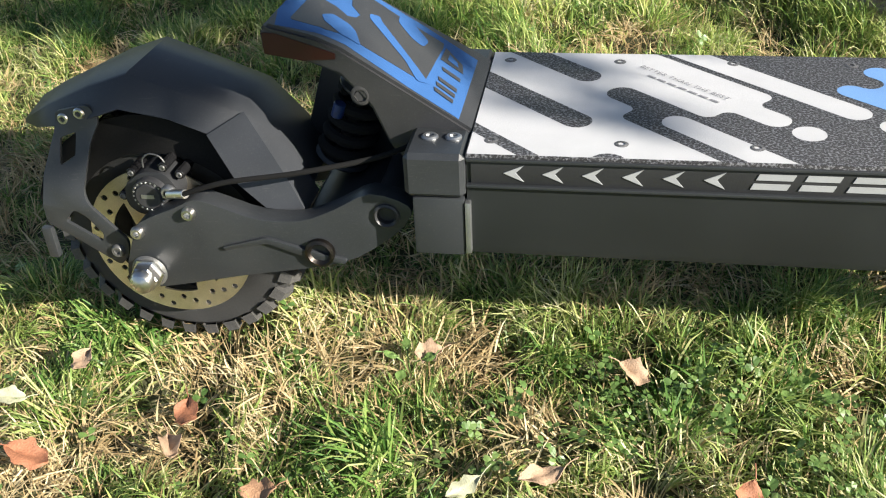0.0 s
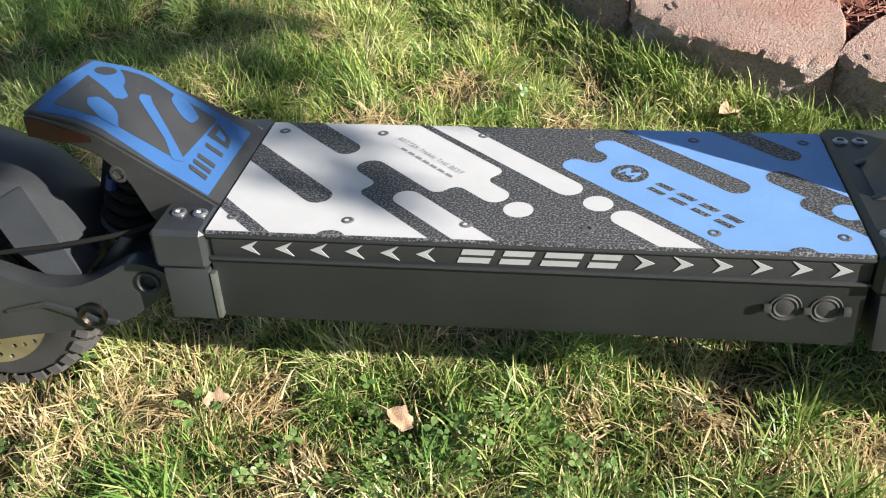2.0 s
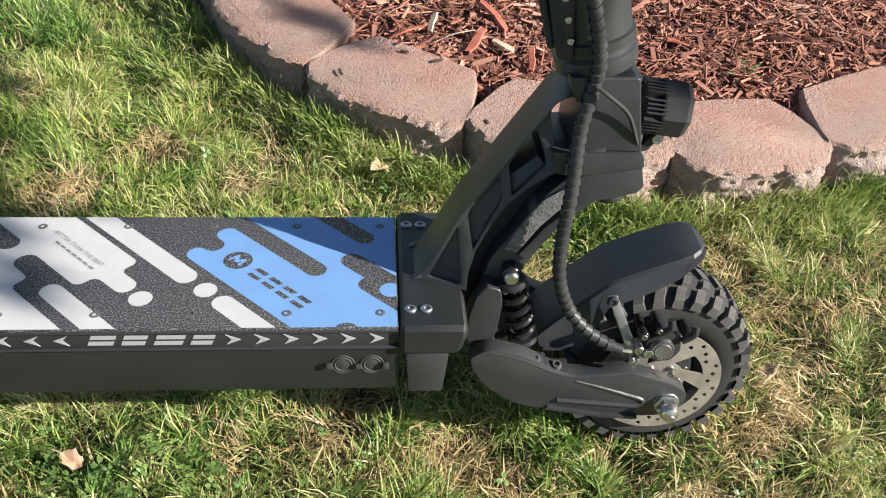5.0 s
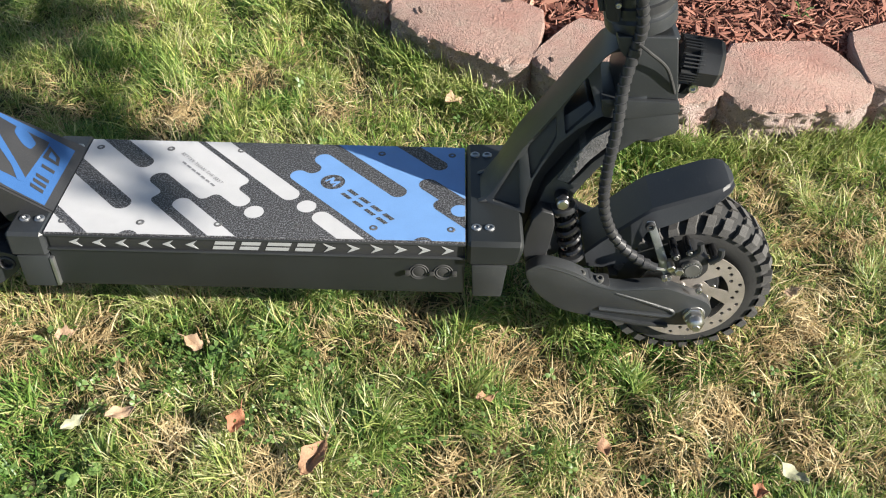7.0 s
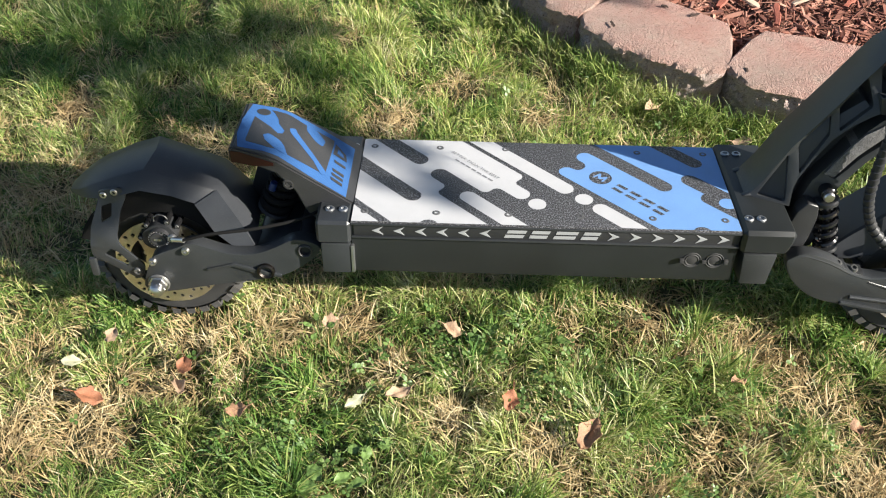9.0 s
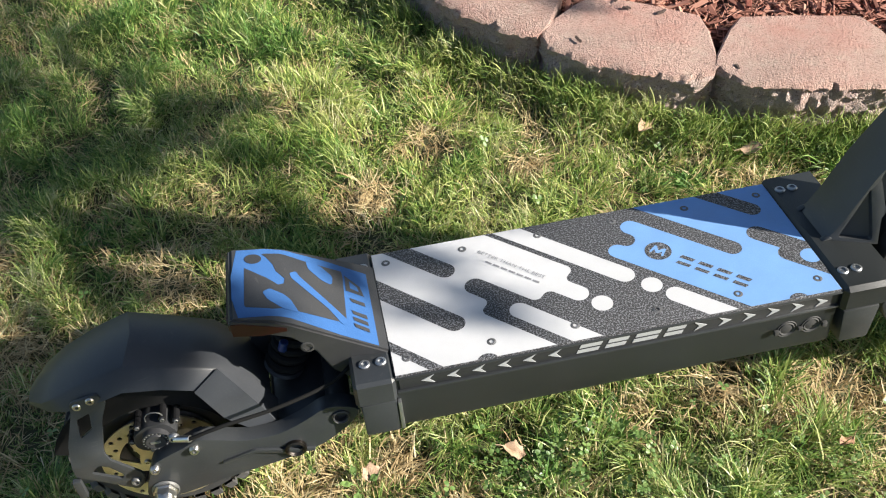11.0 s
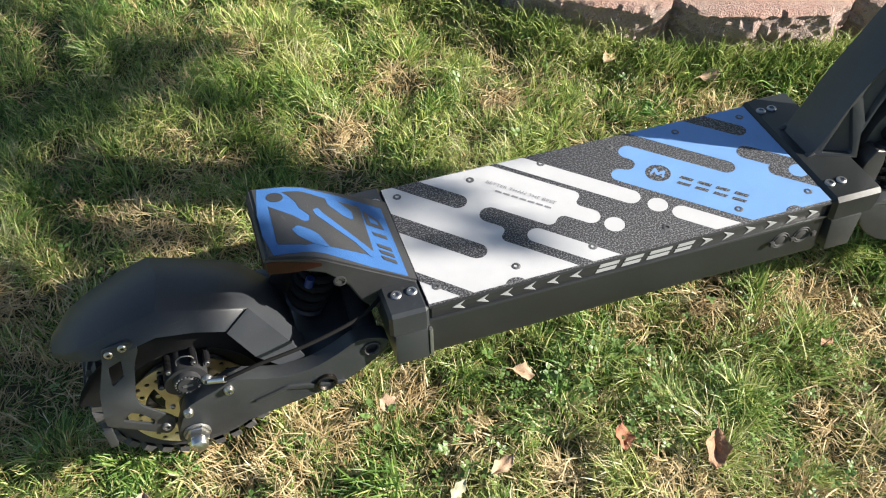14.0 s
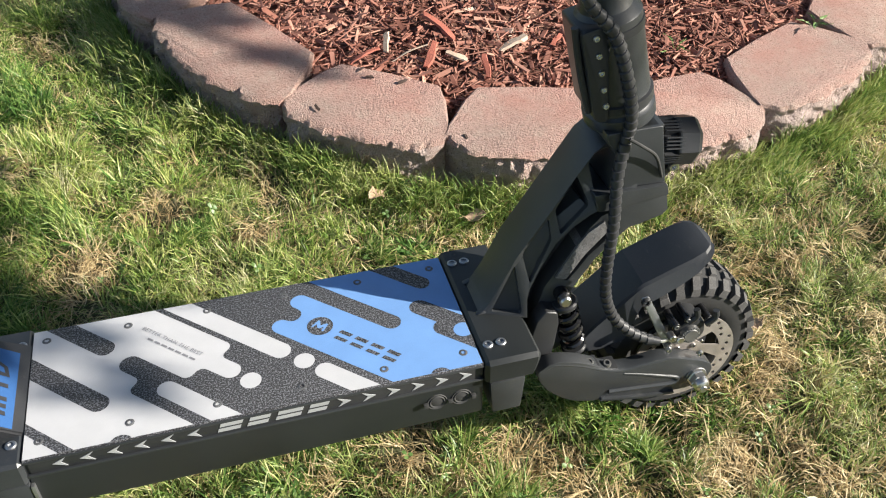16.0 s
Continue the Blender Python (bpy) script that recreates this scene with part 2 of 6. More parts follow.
def lathe(profile, origin, axis, n=32, bm=None):
    """Rings of (radius, distance along the axis) about the axis through origin."""
    bm = bm or bmesh.new()
    d = Vector(axis).normalized()
    u = d.orthogonal().normalized()
    if abs(d.y) > 0.7:
        u = (Vector((1, 0, 0)) - d * d.x).normalized()
    v = d.cross(u)
    o = Vector(origin)
    rings = []
    for r, h in profile:
        if r < 1e-6:
            rings.append([bm.verts.new(o + d * h)])
        else:
            rings.append([bm.verts.new(o + d * h + (u * math.cos(2 * math.pi * k / n) + v * math.sin(2 * math.pi * k / n)) * r) for k in range(n)])
    for a, b in zip(rings, rings[1:]):
        for k in range(n):
            q = [a[k % len(a)], a[(k + 1) % len(a)], b[(k + 1) % len(b)], b[k % len(b)]]
            q = [w for i, w in enumerate(q) if w not in q[:i]]
            if len(q) > 2:
                bm.faces.new(q)
    return bm


def rod(p0, p1, r, n=14, bevel=0.0, bm=None):
    p0, p1 = Vector(p0), Vector(p1)
    h = (p1 - p0).length
    b = bevel or r * 0.12
    return lathe([(0, 0), (r - b, 0), (r, b), (r, h - b), (r - b, h), (0, h)], p0, p1 - p0, n, bm)


def bolt_head(p, out, r=0.006, h=0.003, socket=0.5, bm=None):
    """A button-head bolt with a recessed hexagon."""
    bm = lathe([(r, 0), (r, h * 0.5), (r * 0.8, h), (r * socket, h)], p, out, 18, bm)
    return lathe([(r * socket, h), (r * socket, h * 0.3), (0, h * 0.3)], p, out, 6, bm)


def hexagon(p, out, r, h, bm=None):
    return lathe([(0, 0), (r, 0), (r, h * 0.8), (r * 0.86, h), (0, h)], p, out, 6, bm)


def circle(cx, cz, r, n=16, a0=0.0):
    return [(cx + r * math.cos(a0 + 2 * math.pi * k / n), cz + r * math.sin(a0 + 2 * math.pi * k / n)) for k in range(n)]


def loft(stations, thick=0.0025):
    """A shell through rows of points, given a wall thickness."""
    bm = bmesh.new()
    rows = [[bm.verts.new(p) for p in s] for s in stations]
    for a, b in zip(rows, rows[1:]):
        for k in range(len(a) - 1):
            bm.faces.new((a[k], a[k + 1], b[k + 1], b[k]))
    bmesh.ops.recalc_face_normals(bm, faces=bm.faces)
    bmesh.ops.solidify(bm, geom=list(bm.faces), thickness=thick)
    return bm


def capsule(ax, ay, bx, by, r, n=10):
    """A stadium outline from (ax, ay) to (bx, by)."""
    a = math.atan2(by - ay, bx - ax)
    out = [(bx + r * math.cos(a + math.pi * (k / n - 0.5)), by + r * math.sin(a + math.pi * (k / n - 0.5))) for k in range(n + 1)]
    return out + [(ax + r * math.cos(a + math.pi * (k / n + 0.5)), ay + r * math.sin(a + math.pi * (k / n + 0.5))) for k in range(n + 1)]


def clip(poly, x0, x1, y0, y1):
    """The part of a convex outline inside a rectangle."""
    for axis, lim, keep in ((0, x0, 1), (0, x1, -1), (1, y0, 1), (1, y1, -1)):
        out = []
        for i, p in enumerate(poly):
            q = poly[(i + 1) % len(poly)]
            a, b = (p[axis] - lim) * keep, (q[axis] - lim) * keep
            if a >= 0:
                out.append(p)
            if a * b < 0:
                t = a / (a - b)
                out.append((p[0] + (q[0] - p[0]) * t, p[1] + (q[1] - p[1]) * t))
        poly = out
        if not poly:
            return []
    return [p for i, p in enumerate(poly) if (Vector(p) - Vector(poly[i - 1])).length > 1e-5]


def thing(name, label, category, m=None, group="", kind=""):
    ob = tagged(new(name), label, category, group, kind)
    ob.empty_display_size = 0.05
    if m is not None:
        ob.matrix_world = m
    return ob
from mathutils.geometry import tessellate_polygon

# ---- the electric scooter ----
scooter = thing("electric_scooter", "black electric scooter with blue and white printed deck, parked on grass", "scooter", SCOOTER)
X0, X1, Y0, Y1, ZD = -0.014, 0.581, -0.027, 0.209, 0.25

# deck body
body = [(Y0 + 0.006, 0.148), (Y1 - 0.006, 0.148), (Y1 - 0.003, 0.156), (Y1 - 0.003, 0.2455), (Y0 + 0.003, 0.2455), (Y0 + 0.003, 0.156)]
bm = bmesh.new()
a = [bm.verts.new((X0, y, z)) for y, z in body]
b = [bm.verts.new((X1, y, z)) for y, z in body]
for k in range(6):
    bm.faces.new((a[k], a[(k + 1) % 6], b[(k + 1) % 6], b[k]))
bm.faces.new(a), bm.faces.new(b)
deck = part("deck_body", bm, DECK, scooter, "black aluminium battery box under the deck")
part("side_rail", box(X0, X1, Y0 - 0.002, Y0 + 0.004, 0.2435, 0.2465, 0.0008), BLACK, deck)
part("side_rail", box(X0, X1, Y0 - 0.002, Y0 + 0.004, 0.2185, 0.2215, 0.0008), BLACK, deck)
part("side_rail", box(X0, X1, Y1 - 0.004, Y1 + 0.002, 0.2185, 0.2465, 0.0008), BLACK, deck)
strip = part("side_strip", box(X0 + 0.004, X1 - 0.004, Y0 + 0.0015, Y0 + 0.006, 0.2215, 0.2435, 0.0004), BLACK_FINE, deck, "black side strip with silver arrow prints")
for i in range(6):
    for sgn, x in ((1, 0.018 + 0.0331 * i), (-1, 0.397 + 0.0335 * i)):
        tip, h = x, 0.0078
        pts = [(0, 0), (0.0175, h), (0.0105, 0.0005), (0.0175, -h)] if sgn > 0 else [(0, 0), (-0.0175, h), (-0.0105, 0.0005), (-0.0175, -h)]
        part("arrow_print", prism([(tip + px, 0.2325 + pz) for px, pz in pts][::sgn], Y0 + 0.0006, Y0 + 0.0018, 0), SILVER, strip)
# plain slanted blocks in place of the maker's name
for x, w in ((0.221, 0.036), (0.259, 0.034), (0.296, 0.04), (0.338, 0.032)):
    lo, hi, s = 0.2255, 0.2395, 0.006
    for a, b in ((0.0, 0.38), (0.62, 1.0)):
        x0, x1, z0, z1 = x + s * a, x + s * b, lo + (hi - lo) * a, lo + (hi - lo) * b
        part("name_block", prism([(x0, z0), (x0 + w - 0.007, z0), (x1 + w - 0.007, z1), (x1, z1)], Y0 + 0.0006, Y0 + 0.0018, 0), SILVER, strip)

# charging ports with rubber caps
for x in (0.515, 0.55):
    port = part("charging_port", lathe([(0.0, 0.0), (0.015, 0), (0.015, 0.0025), (0.0138, 0.0042), (0.0115, 0.0032), (0.0102, 0.0046), (0.0085, 0.0034), (0.004, 0.0046), (0, 0.0046)], (x, Y0 + 0.006, 0.19), (0, -1, 0), 28), RUBBER, deck, "round rubber charging port cap")
    part("cap_tab", box(x + (0.013 if x > 0.53 else -0.02), x + (0.02 if x > 0.53 else -0.013), Y0 - 0.004, Y0 + 0.001, 0.187, 0.195, 0.001), RUBBER, port)
part("cap_strap", box(0.53, 0.537, Y0 - 0.002, Y0 + 0.002, 0.186, 0.192, 0.001), RUBBER, deck)

# grip plate and its print, layer on layer
plate = part("grip_plate", prism([(X0, Y0), (X1, Y0), (X1, Y1), (X0, Y1)], 0.2458, ZD, 0.0008, axis="z"), GRIP, scooter, "black sandpaper deck plate with white and blue print")


PRINTS = []


def printed(name, poly, mat, layer):
    poly = clip(poly, X0 + 0.001, X1 - 0.001, Y0 + 0.001, Y1 - 0.001)
    PRINTS.append(name)
    z = ZD + 0.00015 * layer + 0.000012 * len(PRINTS)
    return part(name, prism(poly, z - 0.0001, z, 0, axis="z"), mat, plate)


DU = Vector((1, -1)).normalized()
NRM = Vector((1, 1)).normalized()
ANG = math.atan2(DU.y, DU.x)


def slanted(u, v):
    """A place on the deck from its steps along and across the slanted print."""
    p = DU * u + NRM * v
    return (p.x, p.y)


def pill(u0, u1, v, r):
    return capsule(*slanted(u0, v), *slanted(u1, v), r)


def softened(corners, steps=7):
    """An outline from slanted corners (u, v, radius), each one rounded off, inwards or outwards."""
    out = []
    n = len(corners)
    for i, (u, v, r) in enumerate(corners):
        p = Vector((u, v))
        d0 = (Vector(corners[i - 1][:2]) - p).normalized()
        d1 = (Vector(corners[(i + 1) % n][:2]) - p).normalized()
        if r == 0:
            out.append(slanted(u, v))
            continue
        half = d0.angle(d1) / 2
        reach = r / math.tan(half)
        c = p + (d0 + d1).normalized() * (r / math.sin(half))
        e0, e1 = p + d0 * reach - c, p + d1 * reach - c
        a0 = math.atan2(e0.y, e0.x)
        turn = (math.atan2(e1.y, e1.x) - a0 + math.pi) % (2 * math.pi) - math.pi
        out += [slanted(c.x + r * math.cos(a0 + turn * k / steps), c.y + r * math.sin(a0 + turn * k / steps)) for k in range(steps + 1)]
    return out


# white rear panel with its lobes and bays
printed("white_print", softened([(0.25, 0.1195, 0), (0.042, 0.1195, 0.0098), (0.040, 0.1435, 0.0088), (-0.0065, 0.1435, 0.0150), (-0.0065, 0.174, 0.0150),
                                 (0.0968, 0.174, 0.0105), (0.0968, 0.2015, 0.0105), (0.150, 0.202, 0.0134), (0.150, 0.2297, 0.0134), (0.1072, 0.2297, 0.0085), (0.1072, 0.2555, 0.0098),
                                 (-0.1, 0.2555, 0), (-0.3, 0.2555, 0), (-0.3, -0.1, 0), (0.25, -0.1, 0)]), WHITE, 1)
printed("black_print", pill(-0.25, -0.0457, 0.1638, 0.0142), GRIP, 2)
printed("black_print", pill(-0.25, 0.0227, 0.0857, 0.0143), GRIP, 2)
printed("black_print", pill(-0.25, 0.08, 0.0088, 0.0066), GRIP, 2)
printed("black_print", circle(0.105, -0.0335, 0.0152, 24), GRIP, 2)
printed("white_print", pill(0.0845, 0.3, 0.1488, 0.0138), WHITE, 1)
printed("white_print", pill(-0.2, 0.1727, 0.2785, 0.0145), WHITE, 1)
printed("white_print", circle(*slanted(0.172, 0.2145), 0.0143, 24), WHITE, 1)
printed("white_print", circle(*slanted(0.2132, 0.2785), 0.0143, 24), WHITE, 1)
printed("white_print", pill(0.2486, 0.45, 0.2778, 0.0138), WHITE, 1)
# blue front panel
printed("blue_print", softened([(0.6, 0.3038, 0), (0.131, 0.3038, 0.0134), (0.131, 0.331, 0.0134), (0.156, 0.331, 0.0128), (0.156, 0.358, 0.0128), (0.1225, 0.358, 0.0140), (0.1225, 0.3868, 0.0140),
                                (0.2905, 0.3868, 0.0136), (0.2905, 0.4145, 0.0136), (0.0, 0.4145, 0), (0.0, 0.7, 0), (0.6, 0.7, 0)]), BLUE, 1)
printed("black_print", pill(0.1, 0.2705, 0.4935, 0.0130), GRIP, 2)
printed("black_print", pill(0.296, 0.45, 0.4465, 0.0148), GRIP, 2)
printed("black_print", pill(0.3475, 0.5, 0.4267, 0.0145), GRIP, 2)
printed("blue_print", circle(0.573, 0.044, 0.014, 20), BLUE, 3)
printed("black_print", circle(0.5205, -0.033, 0.0145, 24), GRIP, 2)
# round emblem and name as plain marks
printed("emblem_print", circle(*slanted(0.1922, 0.3447), 0.0185, 28), GRIP, 2)
ZIG = [(-0.0105, -0.007), (-0.0075, -0.007), (-0.006, 0.001), (-0.0015, -0.005), (0.0015, -0.005), (0.006, 0.001), (0.0075, -0.007), (0.0105, -0.007), (0.0085, 0.0085), (0.0055, 0.0085), (0.0, 0.001), (-0.0055, 0.0085), (-0.0085, 0.0085)]
printed("emblem_print", [slanted(0.1922 + u, 0.3447 + v) for u, v in ZIG], BLUE, 3)
for k in range(4):
    for lo, hi in ((-0.0095, -0.0035), (0.003, 0.0095)):
        printed("name_block", [slanted(0.2332 + 0.0267 * k + u, 0.3435 + v) for u, v in ((-0.0105, lo), (0.0085, lo), (0.0105, hi), (-0.0085, hi))], GRIP, 2)


def lettering(text, at, angle, size, mat, z, parent, name="lettering"):
    cu = bpy.data.curves.new("text", "FONT")
    cu.body, cu.size, cu.extrude, cu.space_character, cu.offset = text, size, 0.00005, 1.1, -0.00012
    tmp = new("text", cu)
    bpy.context.view_layer.update()
    me = bpy.data.meshes.new_from_object(tmp.evaluated_get(bpy.context.evaluated_depsgraph_get()))
    bpy.data.objects.remove(tmp)
    me.transform(Matrix.Translation((at[0], at[1], z)) @ Matrix.Rotation(angle, 4, "Z"))
    me.materials.clear()
    me.materials.append(mat)
    ob = new(name, me)
    ob.parent = parent
    return ob


lettering("BETTER THAN THE BEST", slanted(-0.0265, 0.2168), ANG, 0.0092, INK, ZD + 0.0009, plate, "slogan_lettering")
for k in range(7):
    printed("address_bar", [slanted(-0.006 + 0.0128 * k + u, 0.2075 + v) for u, v in ((0, -0.0016), (0.0098, -0.0016), (0.0098, 0.0016), (0, 0.0016))], INK, 2)
# countersunk plate bolts
for i in range(6):
    for y in (0.0, 0.186):
        x = 0.005 + 0.111 * i
        part("plate_bolt", bolt_head((x, y, ZD - 0.0004), (0, 0, 1), 0.0062, 0.0013), CAST, plate)

# ---- rear bracket, footrest ----
rb = part("rear_bracket", box(-0.068, -0.0145, -0.033, 0.219, 0.2085, 0.2505, 0.0045, seg=1), BLACK, scooter, "black clamp block at the deck's rear end")
part("bracket_leg", box(-0.062, -0.016, -0.030, 0.216, 0.149, 0.2075, 0.003), BLACK, rb)
part("bracket_liner", box(-0.0155, -0.0105, -0.031, 0.217, 0.152, 0.204, 0.001), ALLOY, rb)
for y in (0.002, 0.184):
    for x in (-0.049, -0.028):
        part("bracket_bolt", bolt_head((x, y, 0.2505), (0, 0, 1), 0.0075, 0.0025), ALLOY, rb)
KP = [(-0.012, 0.2495), (-0.024, 0.2575), (-0.085, 0.2945), (-0.128, 0.3205), (-0.152, 0.3305), (-0.197, 0.3405), (-0.203, 0.334), (-0.201, 0.312), (-0.16, 0.306), (-0.132, 0.296), (-0.106, 0.268), (-0.09, 0.23), (-0.072, 0.212), (-0.03, 0.212)]


def kick_width(x, y):
    """The footrest is wide at the deck and narrower at its tail."""
    k = 0.083 - 0.015 * min(max((-x - 0.03) / 0.16, 0), 1)
    return MID + 0.007 + (y - 0.5) * 2 * k


bm = prism(KP, 0.0, 1.0, 0)
for v in bm.verts:
    v.co.y = kick_width(v.co.x, v.co.y)
rim = [e for e in bm.edges if e.calc_face_angle(0) > 0.3]
bmesh.ops.bevel(bm, geom=rim, offset=0.003, segments=2, affect="EDGES")
kick = part("footrest", bm, PLASTIC, scooter, "raised black rear footrest with blue printed pad")


def on_kick(u, v, lift):
    """u: 0 at the deck end, 1 at the tail; v: 0 near side, 1 far side."""
    runs = [(-0.026, 0.2588), (-0.085, 0.2945), (-0.128, 0.3205), (-0.152, 0.3305), (-0.196, 0.3403)]
    lens = [(Vector(b) - Vector(a)).length for a, b in zip(runs, runs[1:])]
    d = u * sum(lens)
    for (a, b), l in zip(zip(runs, runs[1:]), lens):
        if d <= l + 1e-9:
            p = Vector(a).lerp(Vector(b), d / l)
            break
        d -= l
    return Vector((p.x + 0.4 * lift, kick_width(p.x, 0.03 + 0.94 * v), p.y + 0.92 * lift))


def pad(name, poly, mat, layer):
    """A printed area on the bent footrest: the outline is cut in strips that follow the bend."""
    bm = bmesh.new()
    us = (0.0, 0.3625, 0.6265, 0.7633, 1.0)
    for lo, hi in zip(us, us[1:]):
        for tri in tessellate_polygon([[Vector((u, v, 0)) for u, v in poly]]):
            q = [poly[k] for k in tri]
            if (q[1][0] - q[0][0]) * (q[2][1] - q[0][1]) < (q[1][1] - q[0][1]) * (q[2][0] - q[0][0]):
                q = q[::-1]
            q = clip(q, lo, hi, 0, 1)
            if len(q) > 2:
                bm.faces.new([bm.verts.new(on_kick(u, v, 0.0003 * layer + 0.00006 * len(kick.children))) for u, v in q])
    bmesh.ops.remove_doubles(bm, verts=bm.verts, dist=1e-5)
    bmesh.ops.recalc_face_normals(bm, faces=bm.faces)
    bmesh.ops.solidify(bm, geom=list(bm.faces), thickness=0.0002)
    return part(name, bm, mat, kick)


pad("blue_pad", [(0.96, 1.0), (0.66, 1.0), (0.33, 0.96), (0.0, 0.89), (0.0, 0.0), (0.28, 0.01), (0.62, 0.055), (0.7, 0.055), (0.96, 0.0), (1.0, 0.27), (1.0, 0.6)], BLUE_PAD, 1)
# black field of the print, with blue fingers reaching into it
pad("black_pad", [(0.79, 0.92), (0.67, 0.94), (0.48, 0.89), (0.2, 0.85), (0.195, 0.78), (0.215, 0.22), (0.27, 0.17), (0.67, 0.17), (0.74, 0.14), (0.91, 0.15), (0.92, 0.18), (0.91, 0.72), (0.69, 0.485), (0.65, 0.51), (0.64, 0.58), (0.7, 0.68), (0.715, 0.77), (0.76, 0.87)], PLASTIC, 2)
pad("blue_bar", rounded([(0.47, 0.9), (0.46, 0.79), (0.36, 0.66), (0.29, 0.63), (0.275, 0.75), (0.37, 0.87)], 0.03, 3), BLUE_PAD, 3)
pad("blue_bar", rounded([(0.555, 0.715), (0.605, 0.67), (0.59, 0.6), (0.34, 0.3), (0.25, 0.14), (0.19, 0.19), (0.27, 0.3), (0.53, 0.65)], 0.02, 3), BLUE_PAD, 3)
pad("blue_bar", rounded([(0.56, 0.15), (0.61, 0.29), (0.66, 0.36), (0.75, 0.415), (0.8, 0.36), (0.77, 0.26), (0.66, 0.155)], 0.02, 3), BLUE_PAD, 3)
pad("black_pad", [(0.85 + 0.058 * math.cos(k * 0.3927), 0.85 + 0.072 * math.sin(k * 0.3927)) for k in range(16)], PLASTIC, 2)
# the model's mark as plain bars
pad("name_block", [(0.18, 0.8), (0.07, 0.69), (0.05, 0.57), (0.185, 0.6)], PLASTIC, 2)
pad("name_block", [(0.15, 0.73), (0.095, 0.67), (0.085, 0.615), (0.15, 0.64)], BLUE_PAD, 3)
for v in (0.5, 0.345, 0.265, 0.185):
    pad("name_block", [(0.165, v + 0.01), (0.055, v - 0.015), (0.052, v - 0.06), (0.155, v - 0.035)], PLASTIC, 2)
for far in (0, 1):
    bm = prism([(-0.2, 0.3135), (-0.2, 0.333), (-0.186, 0.332), (-0.134, 0.3165), (-0.134, 0.3115), (-0.165, 0.3085)], 0.0, 1.0, 0)
    for v in bm.verts:
        v.co.y = kick_width(v.co.x, far) + (1 if far else -1) * (0.0012 - 0.004 * v.co.y)
    part("tail_lens", bm, RED, kick, "dark red tail light lens")
part("tail_lens", box(-0.2045, -0.2, kick_width(-0.2, 0.06), kick_width(-0.2, 0.94), 0.3145, 0.331, 0.001), RED, kick)
for y, d in ((kick_width(-0.117, 0), -1), (kick_width(-0.117, 1), 1)):
    part("pivot_bolt", bolt_head((-0.114, y - d * 0.001, 0.278), (0, d, 0), 0.0095, 0.002, 0.62), RUBBER, kick)


# ---- wheels ----
def wide(y):
    """Across the broad tyre, whose middle lies towards the far side."""
    return y * 1.25 + 0.0105


